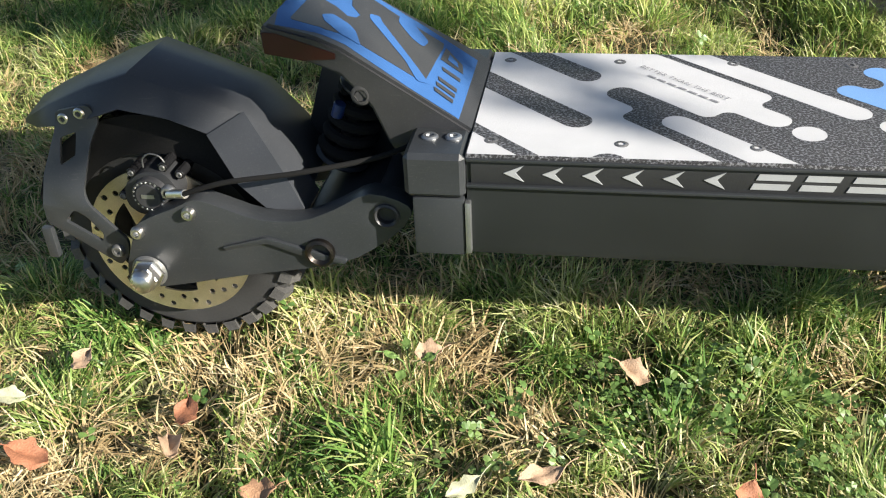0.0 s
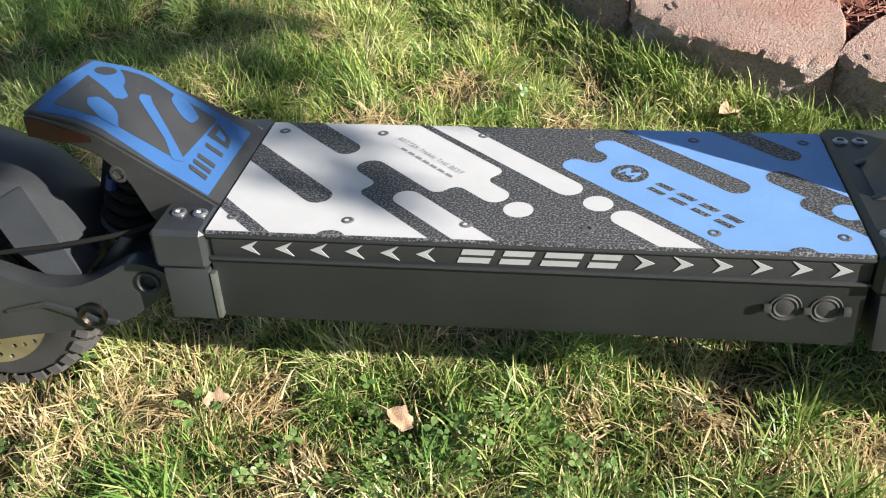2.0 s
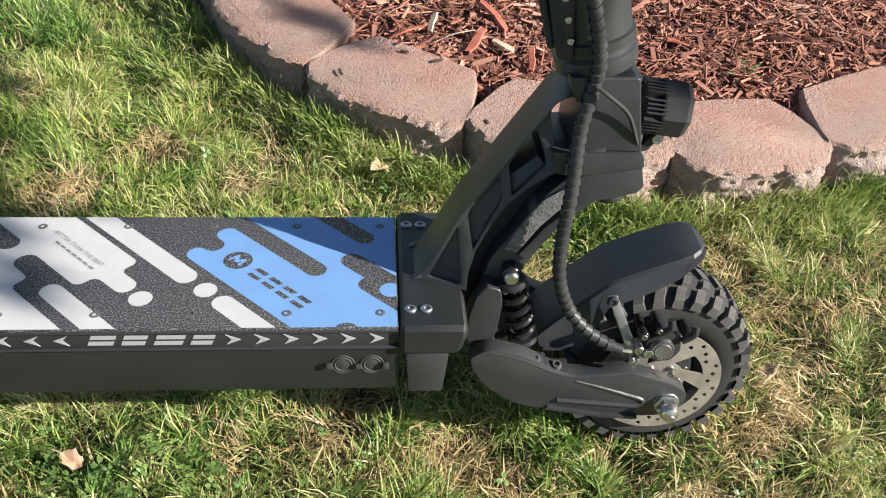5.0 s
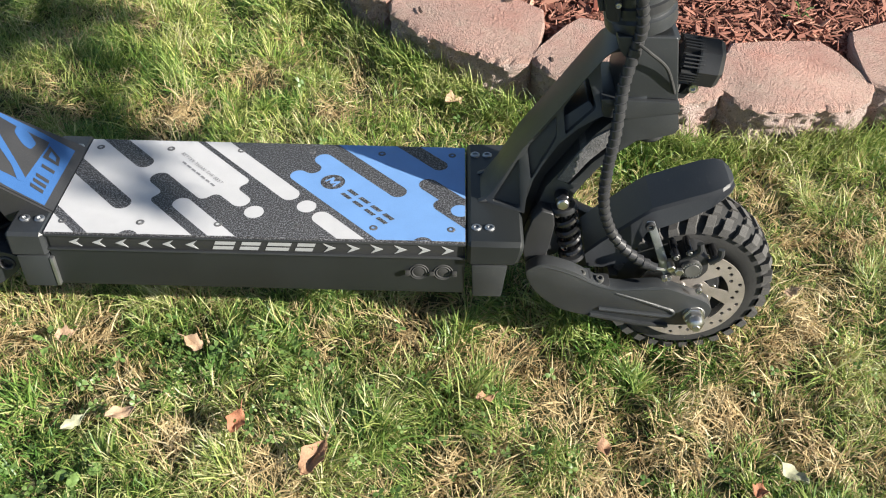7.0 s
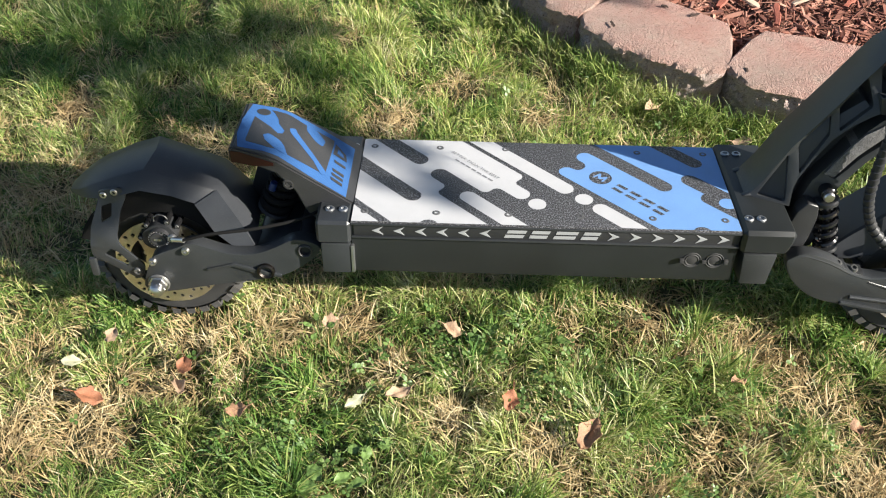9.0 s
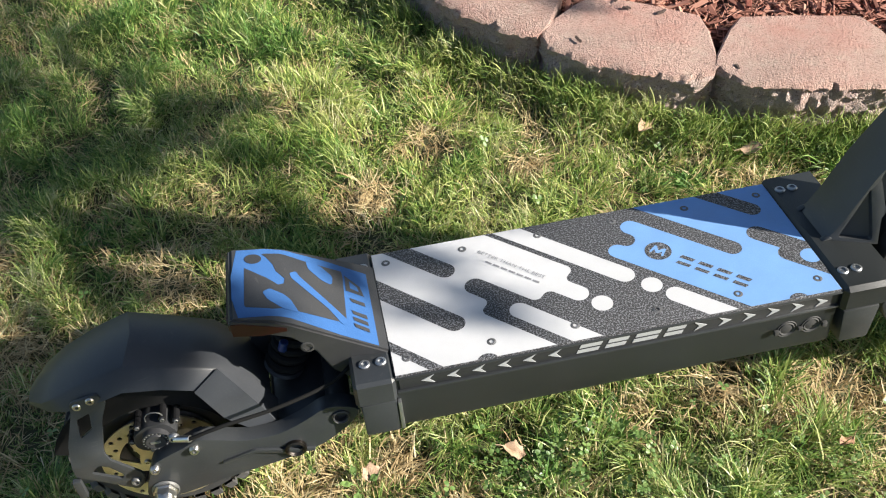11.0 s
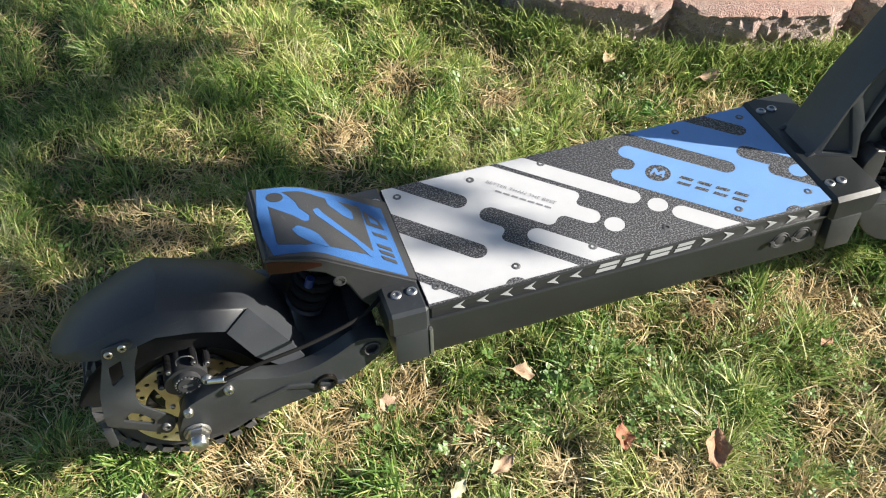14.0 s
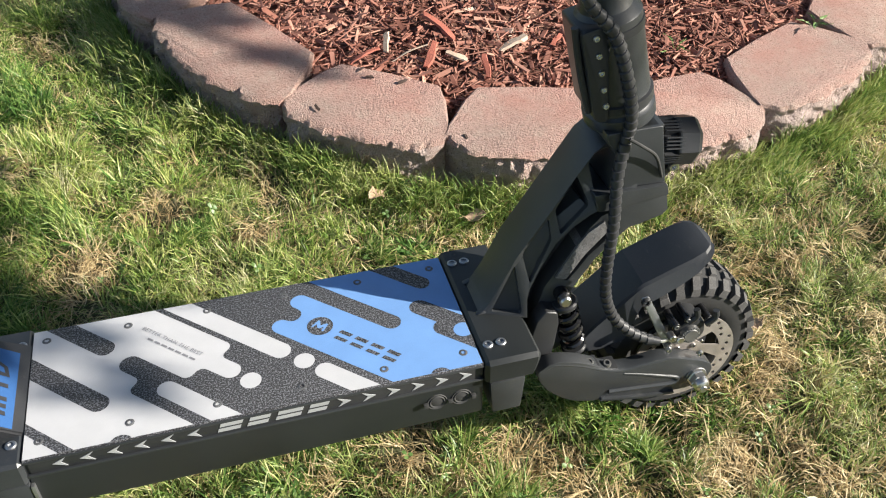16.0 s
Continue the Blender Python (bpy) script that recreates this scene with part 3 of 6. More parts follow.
def wheel(name, cx, cz, parent, rotor_mat):
    R = 0.138
    prof = [(0.066, -0.026), (0.078, -0.033), (0.098, -0.0385), (0.116, -0.037), (0.127, -0.029), (0.132, -0.015), (0.133, 0)]
    prof = [(r, wide(h)) for r, h in prof + [(r, -h) for r, h in prof[-2::-1]]]
    bm = lathe(prof + [(0.066, wide(0.026)), (0.066, wide(-0.026))], (cx, MID, cz), (0, 1, 0), 56)
    N = 30
    w = part(name, bm, RUBBER, parent, "knobbly off-road rubber tyre", 30)
    for row in range(4):
        y0, y1, ri, ro, half = ((-0.0405, -0.022, 0.1235, 0.1365, 0.0078), (-0.018, -0.002, 0.13, R, 0.0068), (0.002, 0.018, 0.13, R, 0.0068), (0.022, 0.0405, 0.1235, 0.1365, 0.0078))[row]
        y0, y1 = wide(y0), wide(y1)
        kb = bmesh.new()
        lo, hi = [], []
        for yy, s in ((y0, -1), (y0, 1), (y1, 1), (y1, -1)):
            drop = 0.007 if (row == 0 and yy == y0) or (row == 3 and yy == y1) else 0
            sk = (0.004 if row < 2 else -0.004) * (1 if yy == y0 else -1)
            lo.append(kb.verts.new((ri - drop, yy, s * half + sk)))
            hi.append(kb.verts.new((ro - drop, wide(0) + (yy - wide(0)) * 0.97, s * half * 0.82 + sk)))
        kb.faces.new(hi)
        for j in range(4):
            kb.faces.new((lo[j], lo[(j + 1) % 4], hi[(j + 1) % 4], hi[j]))
        me = finish("tread_block", kb, TREAD, 20)
        for k in range(N):
            ob = new("tread_block", me)
            ob.parent = w
            ob.matrix_basis = Matrix.Translation((cx, MID, cz)) @ Matrix.Rotation(-2 * math.pi * (k + (0.5 if row in (1, 2) else 0.0)) / N, 4, "Y")
    rim_prof = [(0.071, -0.031), (0.0685, -0.033), (0.064, -0.028), (0.058, -0.024), (0.056, -0.012), (0.056, 0.012), (0.058, 0.024), (0.064, 0.028), (0.0685, 0.033), (0.071, 0.031)]
    part("rim", lathe([(r, wide(h)) for r, h in rim_prof], (cx, MID, cz), (0, 1, 0), 48), BLACK_FINE, w)
    part("hub_motor", lathe([(0, -0.036), (0.022, -0.036), (0.03, -0.03), (0.05, -0.027), (0.057, -0.02), (0.057, 0.02), (0.05, 0.027), (0.03, 0.03), (0.022, 0.036), (0, 0.036)], (cx, MID, cz), (0, 1, 0), 40), BLACK_FINE, w)
    for k in range(8):
        a = 2 * math.pi * k / 8
        part("cooling_rib", rod((cx + 0.044 * math.cos(a), MID - 0.0285, cz + 0.044 * math.sin(a)), (cx + 0.044 * math.cos(a), MID - 0.024, cz + 0.044 * math.sin(a)), 0.004, 8), STEEL, w)
    holes = []
    for k in range(36):
        a = 2 * math.pi * k / 36
        r = (0.069, 0.0745, 0.080)[k % 3]
        holes.append(circle(cx + r * math.cos(a), cz + r * math.sin(a), 0.0034, 8))
    for k in range(6):
        a, q = 2 * math.pi * k / 6, []
        for j in range(7):
            t = a + 0.2 + 0.62 * j / 6
            q.append((cx + 0.062 * math.cos(t), cz + 0.062 * math.sin(t)))
        for j in range(5):
            t = a + 0.95 - 0.5 * j / 4
            q.append((cx + 0.036 * math.cos(t + 0.15), cz + 0.036 * math.sin(t + 0.15)))
        holes.append(q)
    rot = part("brake_rotor", prism(circle(cx, cz, 0.0865, 60), MID - 0.052, MID - 0.0498, 0, holes), rotor_mat, w, "drilled brake disc")
    for k in range(6):
        a = 2 * math.pi * k / 6
        part("rotor_bolt", bolt_head((cx + 0.027 * math.cos(a), MID - 0.052, cz + 0.027 * math.sin(a)), (0, -1, 0), 0.0045, 0.003), STEEL, rot)
    part("axle", rod((cx, MID - 0.125, cz), (cx, MID + 0.125, cz), 0.0062, 14), STEEL, w)
    part("hub_spacer", rod((cx, MID - 0.068, cz), (cx, MID - 0.036, cz), 0.018, 20), BLACK_FINE, w)
    return w


def axle_nut(x, z, y, parent):
    """A flanged nut with a domed cap, near side."""
    nut = part("axle_nut", lathe([(0, 0), (0.0165, 0), (0.0172, 0.0015), (0.0172, 0.004), (0.0145, 0.0045), (0.0145, 0.014), (0.0135, 0.0155)], (x, y, z), (0, -1, 0), 6), CHROME, parent, "dull bright domed axle nut", 25)
    part("washer", rod((x, y + 0.003, z), (x, y - 0.0012, z), 0.0185, 24), DULL, nut)
    part("nut_cap", lathe([(0.0128, -0.001), (0.0125, 0.004), (0.0105, 0.0085), (0.006, 0.011), (0, 0.0118)], (x, y - 0.015, z), (0, -1, 0), 20), CHROME, nut)


RX, RZ, FX, FZ = -0.338, 0.1, 0.936, 0.095
wheel("rear_wheel", RX, RZ, scooter, GOLD)

# rear swing arm
RS = [(-0.362, 0.1), (-0.357, 0.086), (-0.33, 0.081), (-0.241, 0.1), (-0.142, 0.12), (-0.096, 0.146), (-0.072, 0.17), (-0.07, 0.187), (-0.105, 0.198), (-0.14, 0.18), (-0.175, 0.166), (-0.217, 0.166), (-0.25, 0.177), (-0.275, 0.184), (-0.298, 0.174), (-0.335, 0.157), (-0.346, 0.142)]
RS = [tuple(p) for p in smooth_line(RS, 3, True)]
HOLE = circle(-0.091, 0.176, 0.009, 14)
arm = part("rear_swing_arm", prism(RS, -0.011, 0.012, 0.0035, [HOLE]), BLACK, scooter, "black cast rear swing arm")
part("far_arm", prism(RS, 0.174, 0.197, 0.003), BLACK, arm)
part("arm_bridge", prism(rounded([(-0.185, 0.138), (-0.16, 0.13), (-0.078, 0.15), (-0.078, 0.17), (-0.12, 0.17), (-0.18, 0.152)], 0.004), 0.011, 0.175, 0.002), BLACK_FINE, arm)
part("cross_tube", rod((-0.091, -0.006, 0.176), (-0.091, 0.19, 0.176), 0.0165, 18), BLACK_FINE, arm)
part("arm_ridge", prism(rounded([(-0.255, 0.1345), (-0.21, 0.1475), (-0.165, 0.1345), (-0.132, 0.127), (-0.134, 0.122), (-0.17, 0.127), (-0.21, 0.141), (-0.252, 0.131)], 0.004), -0.0145, -0.0095, 0.001), BLACK, arm)
part("arm_bush", lathe([(0.0145, 0.0), (0.0145, 0.005), (0.0115, 0.0065), (0.0085, 0.003), (0.0085, -0.006), (0, -0.006)], (-0.158, -0.011, 0.1335), (0, -1, 0), 22), BUSH, arm, "pivot bush with a recessed bolt")
part("arm_bush", lathe([(0.0125, 0.0), (0.0125, 0.002), (0.0105, 0.003), (0.0085, 0.001), (0.0085, -0.006), (0, -0.006)], (-0.091, -0.011, 0.176), (0, -1, 0), 22), BLACK_FINE, arm)
axle_nut(RX, RZ, -0.013, arm)
# caliper and its bolts
for x, z in ((-0.34, 0.146), (-0.283, 0.17)):
    b = part("caliper_bolt", bolt_head((x, -0.011, z), (0, -1, 0), 0.0068, 0.006), STEEL, arm)
cal = part("brake_caliper", prism(rounded([(-0.35, 0.146), (-0.313, 0.15), (-0.303, 0.176), (-0.315, 0.196), (-0.341, 0.196), (-0.361, 0.18), (-0.363, 0.158)], 0.008), 0.018, 0.056, 0.004), BLACK_FINE, arm, "black cable disc brake caliper")
part("caliper_dial", lathe([(0, 0.009), (0.0125, 0.009), (0.0135, 0.007), (0.017, 0.007), (0.0175, 0.005), (0.0175, -0.004)], (-0.332, 0.017, 0.174), (0, -1, 0), 30), PLASTIC, cal)
for k in range(20):
    a = 2 * math.pi * k / 20
    c = Vector((-0.332 + 0.0152 * math.cos(a), 0.0098, 0.174 + 0.0152 * math.sin(a)))
    part("dial_tick", rod(c, c + Vector((0, -0.0008, 0)), 0.0011, 6), ALLOY, cal)
part("dial_bar", box(-0.3385, -0.3255, 0.0072, 0.0084, 0.1725, 0.1765, 0), ALLOY, cal)
part("cable_clamp", rod((-0.305, 0.0, 0.183), (-0.283, -0.01, 0.19), 0.0048, 14), STEEL, cal)
part("clamp_bolt", bolt_head((-0.306, 0.004, 0.184), (0, -1, 0), 0.0075, 0.006), ALLOY, cal)
for x, z in ((-0.352, 0.192), (-0.318, 0.199), (-0.302, 0.192), (-0.366, 0.166)):
    part("caliper_lug", rod((x, 0.022, z), (x, 0.05, z), 0.005, 10), GLOSS, cal)
    part("lug_bolt", bolt_head((x, 0.022, z), (0, -1, 0), 0.0032, 0.0015), DULL, cal)
part("return_spring", sweep(smooth_line([(-0.328 + 0.012 * math.cos(t), 0.026, 0.2 + 0.012 * math.sin(t)) for t in (0.2, 0.9, 1.8, 2.6, 3.4)]), 0.0009, 6), DULL, cal)
part("brake_cable", sweep(smooth_line([(-0.285, -0.011, 0.19), (-0.24, -0.014, 0.206), (-0.17, -0.012, 0.2175), (-0.1, 0.0, 0.229), (-0.066, 0.02, 0.235)], 8), 0.0026, 10), SHADOWED, cal, "black brake cable housing")

# rear fender
# for each station the crown line (x, z), the near upper edge and the near lower edge
ST = [((-0.487, 0.222), (-0.486, 0.078, 0.2212), (-0.487, 0.077, 0.217)), ((-0.468, 0.24), (-0.463, 0.056, 0.237), (-0.457, 0.05, 0.225)), ((-0.44, 0.2555), (-0.437, 0.048, 0.2515), (-0.43, 0.036, 0.233)), ((-0.383, 0.279), (-0.386, 0.044, 0.274), (-0.386, 0.028, 0.246)), ((-0.336, 0.2925), (-0.344, 0.043, 0.2875), (-0.352, 0.026, 0.258)), ((-0.284, 0.2745), (-0.293, 0.044, 0.2685), (-0.305, 0.027, 0.249)), ((-0.238, 0.255), (-0.237, 0.047, 0.2475), (-0.266, 0.03, 0.232)), ((-0.2, 0.205), (-0.198, 0.05, 0.203), (-0.2, 0.048, 0.2)), ((-0.182, 0.168), (-0.18, 0.05, 0.166), (-0.182, 0.048, 0.163))]
rows = []
for (x, z), top, low in ST:
    half = [low, tuple(Vector(low).lerp(Vector(top), 0.93)), tuple(Vector(top).lerp(Vector((x, MID, z)), 0.05))]
    rows.append(half + [(x, MID, z + 0.001)] + [(p[0], 2 * MID - p[1], p[2]) for p in half[::-1]])
fen = part("rear_fender", loft(rows, 0.003), FENDER, scooter, "angular black plastic rear mudguard", 32)
# creased front wing, flaring down to the swing arm
A, B, C, D, C2, E, G, H = ((-0.236, 0.046, 0.249), (-0.196, 0.022, 0.197), (-0.24, 0.016, 0.188), (-0.268, 0.028, 0.233), (-0.214, 0.012, 0.166), (-0.178, 0.018, 0.158), (-0.174, 0.05, 0.165), (-0.197, 0.051, 0.208))
bm = bmesh.new()
v = [bm.verts.new(p) for p in (A, B, C, D, C2, E, G, H)]
for f in ((0, 1, 2, 3), (1, 5, 4, 2), (0, 7, 1), (7, 6, 5, 1)):
    bm.faces.new([v[k] for k in f])
bmesh.ops.recalc_face_normals(bm, faces=bm.faces)
bmesh.ops.solidify(bm, geom=list(bm.faces), thickness=0.0025)
part("fender_wing", bm, FENDER, fen, "", 18)
FB = rounded([(-0.422, 0.236), (-0.4375, 0.194), (-0.441, 0.1655), (-0.442, 0.1445), (-0.426, 0.1345), (-0.407, 0.1215), (-0.374, 0.0975), (-0.363, 0.1095), (-0.36, 0.1275), (-0.394, 0.1685), (-0.397, 0.178), (-0.3865, 0.223), (-0.376, 0.244), (-0.384, 0.26), (-0.42, 0.252)], 0.006)
FH = [rounded([(-0.4175, 0.2275), (-0.4, 0.2335), (-0.4025, 0.2115), (-0.419, 0.202)], 0.003), rounded([(-0.422, 0.1475), (-0.409, 0.1605), (-0.398, 0.1535), (-0.384, 0.1335), (-0.388, 0.1245)], 0.004)]


def stay_y(z):
    """The stay bends outwards below the mudguard."""
    return 0.03 * min(max((z - 0.165) / 0.08, 0), 1)


bm = prism(FB, 0.0, 0.004, 0.0008, FH)
for v in bm.verts:
    v.co.y += stay_y(v.co.z)
arc = [math.radians(d) for d in range(8, 173, 11)]
# added sheet: its near-black colour stands in for the shade under the mudguard
part("tyre_shade_sheet", prism([(-0.338 + 0.146 * math.cos(a), 0.098 + 0.146 * math.sin(a)) for a in arc] + [(-0.338 + 0.104 * math.cos(a), 0.098 + 0.104 * math.sin(a)) for a in arc[::-1]], 0.0465, 0.0495, 0.0008), SHADOWED, fen, "added near-black sheet over the tyre in place of shade")
brk = part("fender_bracket", bm, BLACK, fen, "flat black mudguard stay with cut-outs")
for x, z in ((-0.412, 0.245), (-0.394, 0.251)):
    part("stay_bolt", bolt_head((x, stay_y(z), z), (0, -1, 0), 0.0058, 0.003), STEEL, brk)
part("stay_bolt", bolt_head((-0.373, 0.0, 0.1155), (0, -1, 0), 0.007, 0.004), DULL, brk)
part("fender_tab", box(-0.449, -0.438, -0.004, 0.004, 0.105, 0.14, 0.002), BLACK, brk)


# ---- shock absorbers ----
def shock(parent, top, bottom, r_spring, name, wire=0.0052, coil=None):
    top, bottom = Vector(top), Vector(bottom)
    d = (bottom - top).normalized()
    L = (bottom - top).length
    s = part(name, rod(top, bottom, r_spring * 0.42, 16), BLACK_FINE, parent, "black coil-over shock absorber")
    turns, pts = 4.5, []
    u = d.orthogonal().normalized()
    v = d.cross(u)
    for k in range(int(turns * 18) + 1):
        a = 2 * math.pi * k / 18
        pts.append(top + d * (L * (0.16 + 0.7 * k / (turns * 18))) + (u * math.cos(a) + v * math.sin(a)) * r_spring)
    part("coil_spring", sweep(pts, wire, 8), coil or GLOSS, s)
    for f0, f1 in ((0.08, 0.16), (0.86, 0.92)):
        part("spring_seat", rod(top + d * L * f0, top + d * L * f1, r_spring + 0.005, 24), BLACK_FINE, s)
    return s


# near-black coil: the shade of the footrest is put into its colour
shock(scooter, (-0.12, 0.095, 0.268), (-0.163, 0.095, 0.17), 0.023, "rear_shock", 0.0058, SHADOWED)
# added plate that blacks out the gap behind the shock, as deep shade would
part("shock_shade_plate", prism(rounded([(-0.2, 0.2), (-0.165, 0.15), (-0.07, 0.15), (-0.07, 0.25), (-0.11, 0.3), (-0.17, 0.29)], 0.008), 0.128, 0.134, 0.001), BLACK_FINE, scooter, "added black plate in place of shade behind the rear shock")
part("rear_shock_cap", rod((-0.152, 0.07, 0.236), (-0.147, 0.07, 0.25), 0.006, 20), DARK_BLUE, scooter, "small blue adjuster knob")

# ---- front bracket and neck (fixed to the deck) ----
fbr = part("front_bracket", prism([(0.5825, 0.2105), (0.655, 0.2105), (0.662, 0.235), (0.664, 0.252), (0.658, 0.2535), (0.5825, 0.2535)], -0.034, 0.22, 0.006, seg=1), DECK, scooter, "black clamp block at the deck's front end")
part("bracket_leg", prism([(0.594, 0.15), (0.636, 0.15), (0.642, 0.2095), (0.59, 0.2095)], -0.031, 0.217, 0.003), BLACK, fbr)
for y in (0.002, 0.184):
    for x in (0.596, 0.615):
        part("bracket_bolt", bolt_head((x, y, 0.2535), (0, 0, 1), 0.0075, 0.0025), ALLOY, fbr)
NK = [(0.603, 0.2536), (0.609, 0.2585), (0.616, 0.268), (0.628, 0.288), (0.657, 0.346), (0.7, 0.41), (0.735, 0.464), (0.757, 0.497), (0.775, 0.511), (0.815, 0.515), (0.815, 0.432), (0.778, 0.428), (0.753, 0.413), (0.729, 0.392), (0.7075, 0.367), (0.687, 0.331), (0.668, 0.29), (0.666, 0.2536)]
NH = [rounded(p, r) for p, r in (([(0.619, 0.258), (0.659, 0.258), (0.659, 0.27), (0.654, 0.332)], 0.005), ([(0.6645, 0.350), (0.7, 0.404), (0.703, 0.373), (0.672, 0.305)], 0.005), ([(0.7085, 0.416), (0.736, 0.466), (0.751, 0.426), (0.714, 0.380)], 0.005), ([(0.7585, 0.44), (0.75, 0.487), (0.762, 0.5), (0.778, 0.505), (0.787, 0.44)], 0.008))]
NY0, NY1 = 0.065, 0.137


def neck_taper(bm):
    """The neck is wider towards the front."""
    for v in bm.verts:
        d = min(max(((v.co.x - 0.628) * 0.84 - (v.co.z - 0.288) * 0.55) / 0.05, 0), 1) * min(max((0.5 - v.co.z) / 0.08, 0), 1)
        v.co.y += 0.027 * d * (-1 if v.co.y < MID + 0.008 else 1)
    return bm


nk = part("neck", neck_taper(prism(NK, NY0, NY1, 0.0034, NH)), BLACK, scooter, "black ribbed aluminium neck rising from the deck")
part("neck_web", neck_taper(prism(rounded([(0.612, 0.2537), (0.664, 0.2537), (0.686, 0.338), (0.75, 0.42), (0.742, 0.43), (0.713, 0.402), (0.7, 0.4), (0.655, 0.338)], 0.004), NY0 + 0.008, NY1 - 0.008, 0.002)), BLACK, nk)
# added dark filler in place of the shade between neck and fork
part("neck_shade_fill", prism([(0.666, 0.256), (0.6655, 0.18), (0.688, 0.178), (0.693, 0.225), (0.7, 0.27), (0.725, 0.322), (0.76, 0.372), (0.785, 0.395), (0.785, 0.424), (0.75, 0.408), (0.727, 0.388), (0.705, 0.361), (0.684, 0.325), (0.666, 0.288)], NY0 + 0.016, NY1 - 0.016, 0.001), RUBBER, nk)
for y in (NY0 - 0.003, NY1 - 0.006):
    part("neck_foot", prism([(0.598, 0.2536), (0.668, 0.2536), (0.668, 0.2565), (0.613, 0.2565), (0.609, 0.2585), (0.604, 0.2565)], y, y + 0.009, 0.0015), BLACK, nk)
# ---- steering: column, fork, swing arm and wheel turn together ----
AX_T, AX_B = Vector((0.758, MID, 0.72)), Vector((0.838, MID, 0.37))
AX = (AX_T - AX_B).normalized()
STEER = Matrix.Translation(AX_B) @ Matrix.Rotation(radians(-1.0), 4, AX) @ Matrix.Translation(-AX_B)


def steered(name, bm, mat, label="", sharp=35):
    ob = part(name, bm, mat, scooter, label, sharp)
    ob.matrix_basis = STEER
    return ob


def on_axis(z):
    return AX_B + AX * ((z - AX_B.z) / AX.z)


head = part("head_tube", prism(rounded([(0.775, 0.4462), (0.857, 0.4438), (0.8415, 0.5345), (0.764, 0.5345), (0.768, 0.517), (0.78, 0.502)], 0.004), 0.047, 0.139, 0.013, seg=4), BLACK, scooter, "black box-shaped steering head")
part("head_base", prism(rounded([(0.7525, 0.446), (0.8585, 0.4432), (0.862, 0.4262), (0.797, 0.4155), (0.76, 0.4175)], 0.004), 0.041, 0.145, 0.005), BLACK, head)
part("head_lip", box(0.764, 0.845, 0.05, 0.136, 0.5285, 0.5345, 0.0025), BLACK, head)
col = steered("steering_column", lathe([(0, 0), (0.046, 0), (0.0475, 0.003), (0.0475, 0.018), (0.045, 0.02), (0.0435, 0.022), (0.0435, 0.15), (0.042, 0.152), (0.033, 0.16), (0.0285, 0.18), (0.0285, 0.62), (0, 0.62)], on_axis(0.5345), AX, 40), BLACK, "black steering column with folding clamp")
side = AX.cross(Vector((0, 1, 0))).normalized()
for k, s in ((0.026, 0.047), (0.128, 0.045)):
    part("column_collar", lathe([(s - 0.004, 0), (s, 0.002), (s, 0.012), (s - 0.004, 0.014)], on_axis(0.5345) + AX * k, AX, 40), BLACK_FINE, col)
c0 = on_axis(0.5345)
bm = prism(rounded([(-0.047, 0.03), (-0.03, 0.022), (-0.01, 0.155), (-0.047, 0.155)], 0.006), -0.042, 0.03, 0.004)
m = Matrix((( -side.x if side.x < 0 else side.x, 0, AX.x, c0.x), (0, 1, 0, c0.y), (-side.z if side.x < 0 else side.z, 0, AX.z, c0.z), (0, 0, 0, 1)))
bmesh.ops.transform(bm, matrix=m, verts=bm.verts)
clamp = part("folding_clamp", bm, BLACK_FINE, col, "black folding clamp block")
for k in range(5):
    p = m @ Vector((-0.03, -0.042, 0.048 + 0.024 * k))
    part("clamp_bolt", bolt_head(p, (0, -1, 0), 0.0042, 0.003), STEEL, clamp)
part("clamp_lever", sweep([m @ Vector(p) for p in smooth_line([(-0.049, -0.03, 0.04), (-0.052, -0.03, 0.1), (-0.05, -0.03, 0.16)])], 0.005, 10), BLACK_FINE, clamp)
part("handlebar", sweep([on_axis(1.10) + Vector((0, y, 0)) for y in (-0.3, -0.15, 0, 0.15, 0.3)], 0.014, 14), BLACK_FINE, col)
for y in (-0.29, 0.19):
    part("grip", sweep([on_axis(1.10) + Vector((0, y + 0.1 * k / 4, 0)) for k in range(5)], 0.0175, 14), RUBBER, col)

FK = [(0.8615, 0.4235), (0.8665, 0.4), (0.86, 0.3915), (0.838, 0.385), (0.812, 0.379), (0.793, 0.362), (0.766, 0.332), (0.7485, 0.304), (0.737, 0.284), (0.732, 0.256), (0.731, 0.21), (0.724, 0.172), (0.7, 0.158), (0.68, 0.165), (0.672, 0.19), (0.679, 0.218), (0.688, 0.262), (0.696, 0.292), (0.715, 0.3215), (0.735, 0.354), (0.755, 0.383), (0.772, 0.402), (0.79, 0.414)]
PK = [rounded([(0.774, 0.3935), (0.754, 0.3785), (0.7405, 0.36), (0.7255, 0.334), (0.711, 0.3075), (0.728, 0.2985), (0.742, 0.317), (0.7575, 0.34), (0.787, 0.37)], 0.004), rounded([(0.697, 0.247), (0.705, 0.258), (0.722, 0.254), (0.72, 0.232), (0.708, 0.205)], 0.004)]
bm = prism(FK, 0.045, 0.141, 0.003, PK)
for v in bm.verts:
    # the rear edge of the curved legs is rounded inwards
    d = ((v.co.x - 0.628) * 0.84 - (v.co.z - 0.288) * 0.55)
    if v.co.z > 0.235 and v.co.x < 0.79:
        v.co.y += 0.005 * min(max((0.085 - d) / 0.022, 0), 1) * (1 if v.co.y < MID else -1)
fork = steered("fork", bm, BLACK, "curved black cast fork below the steering head")
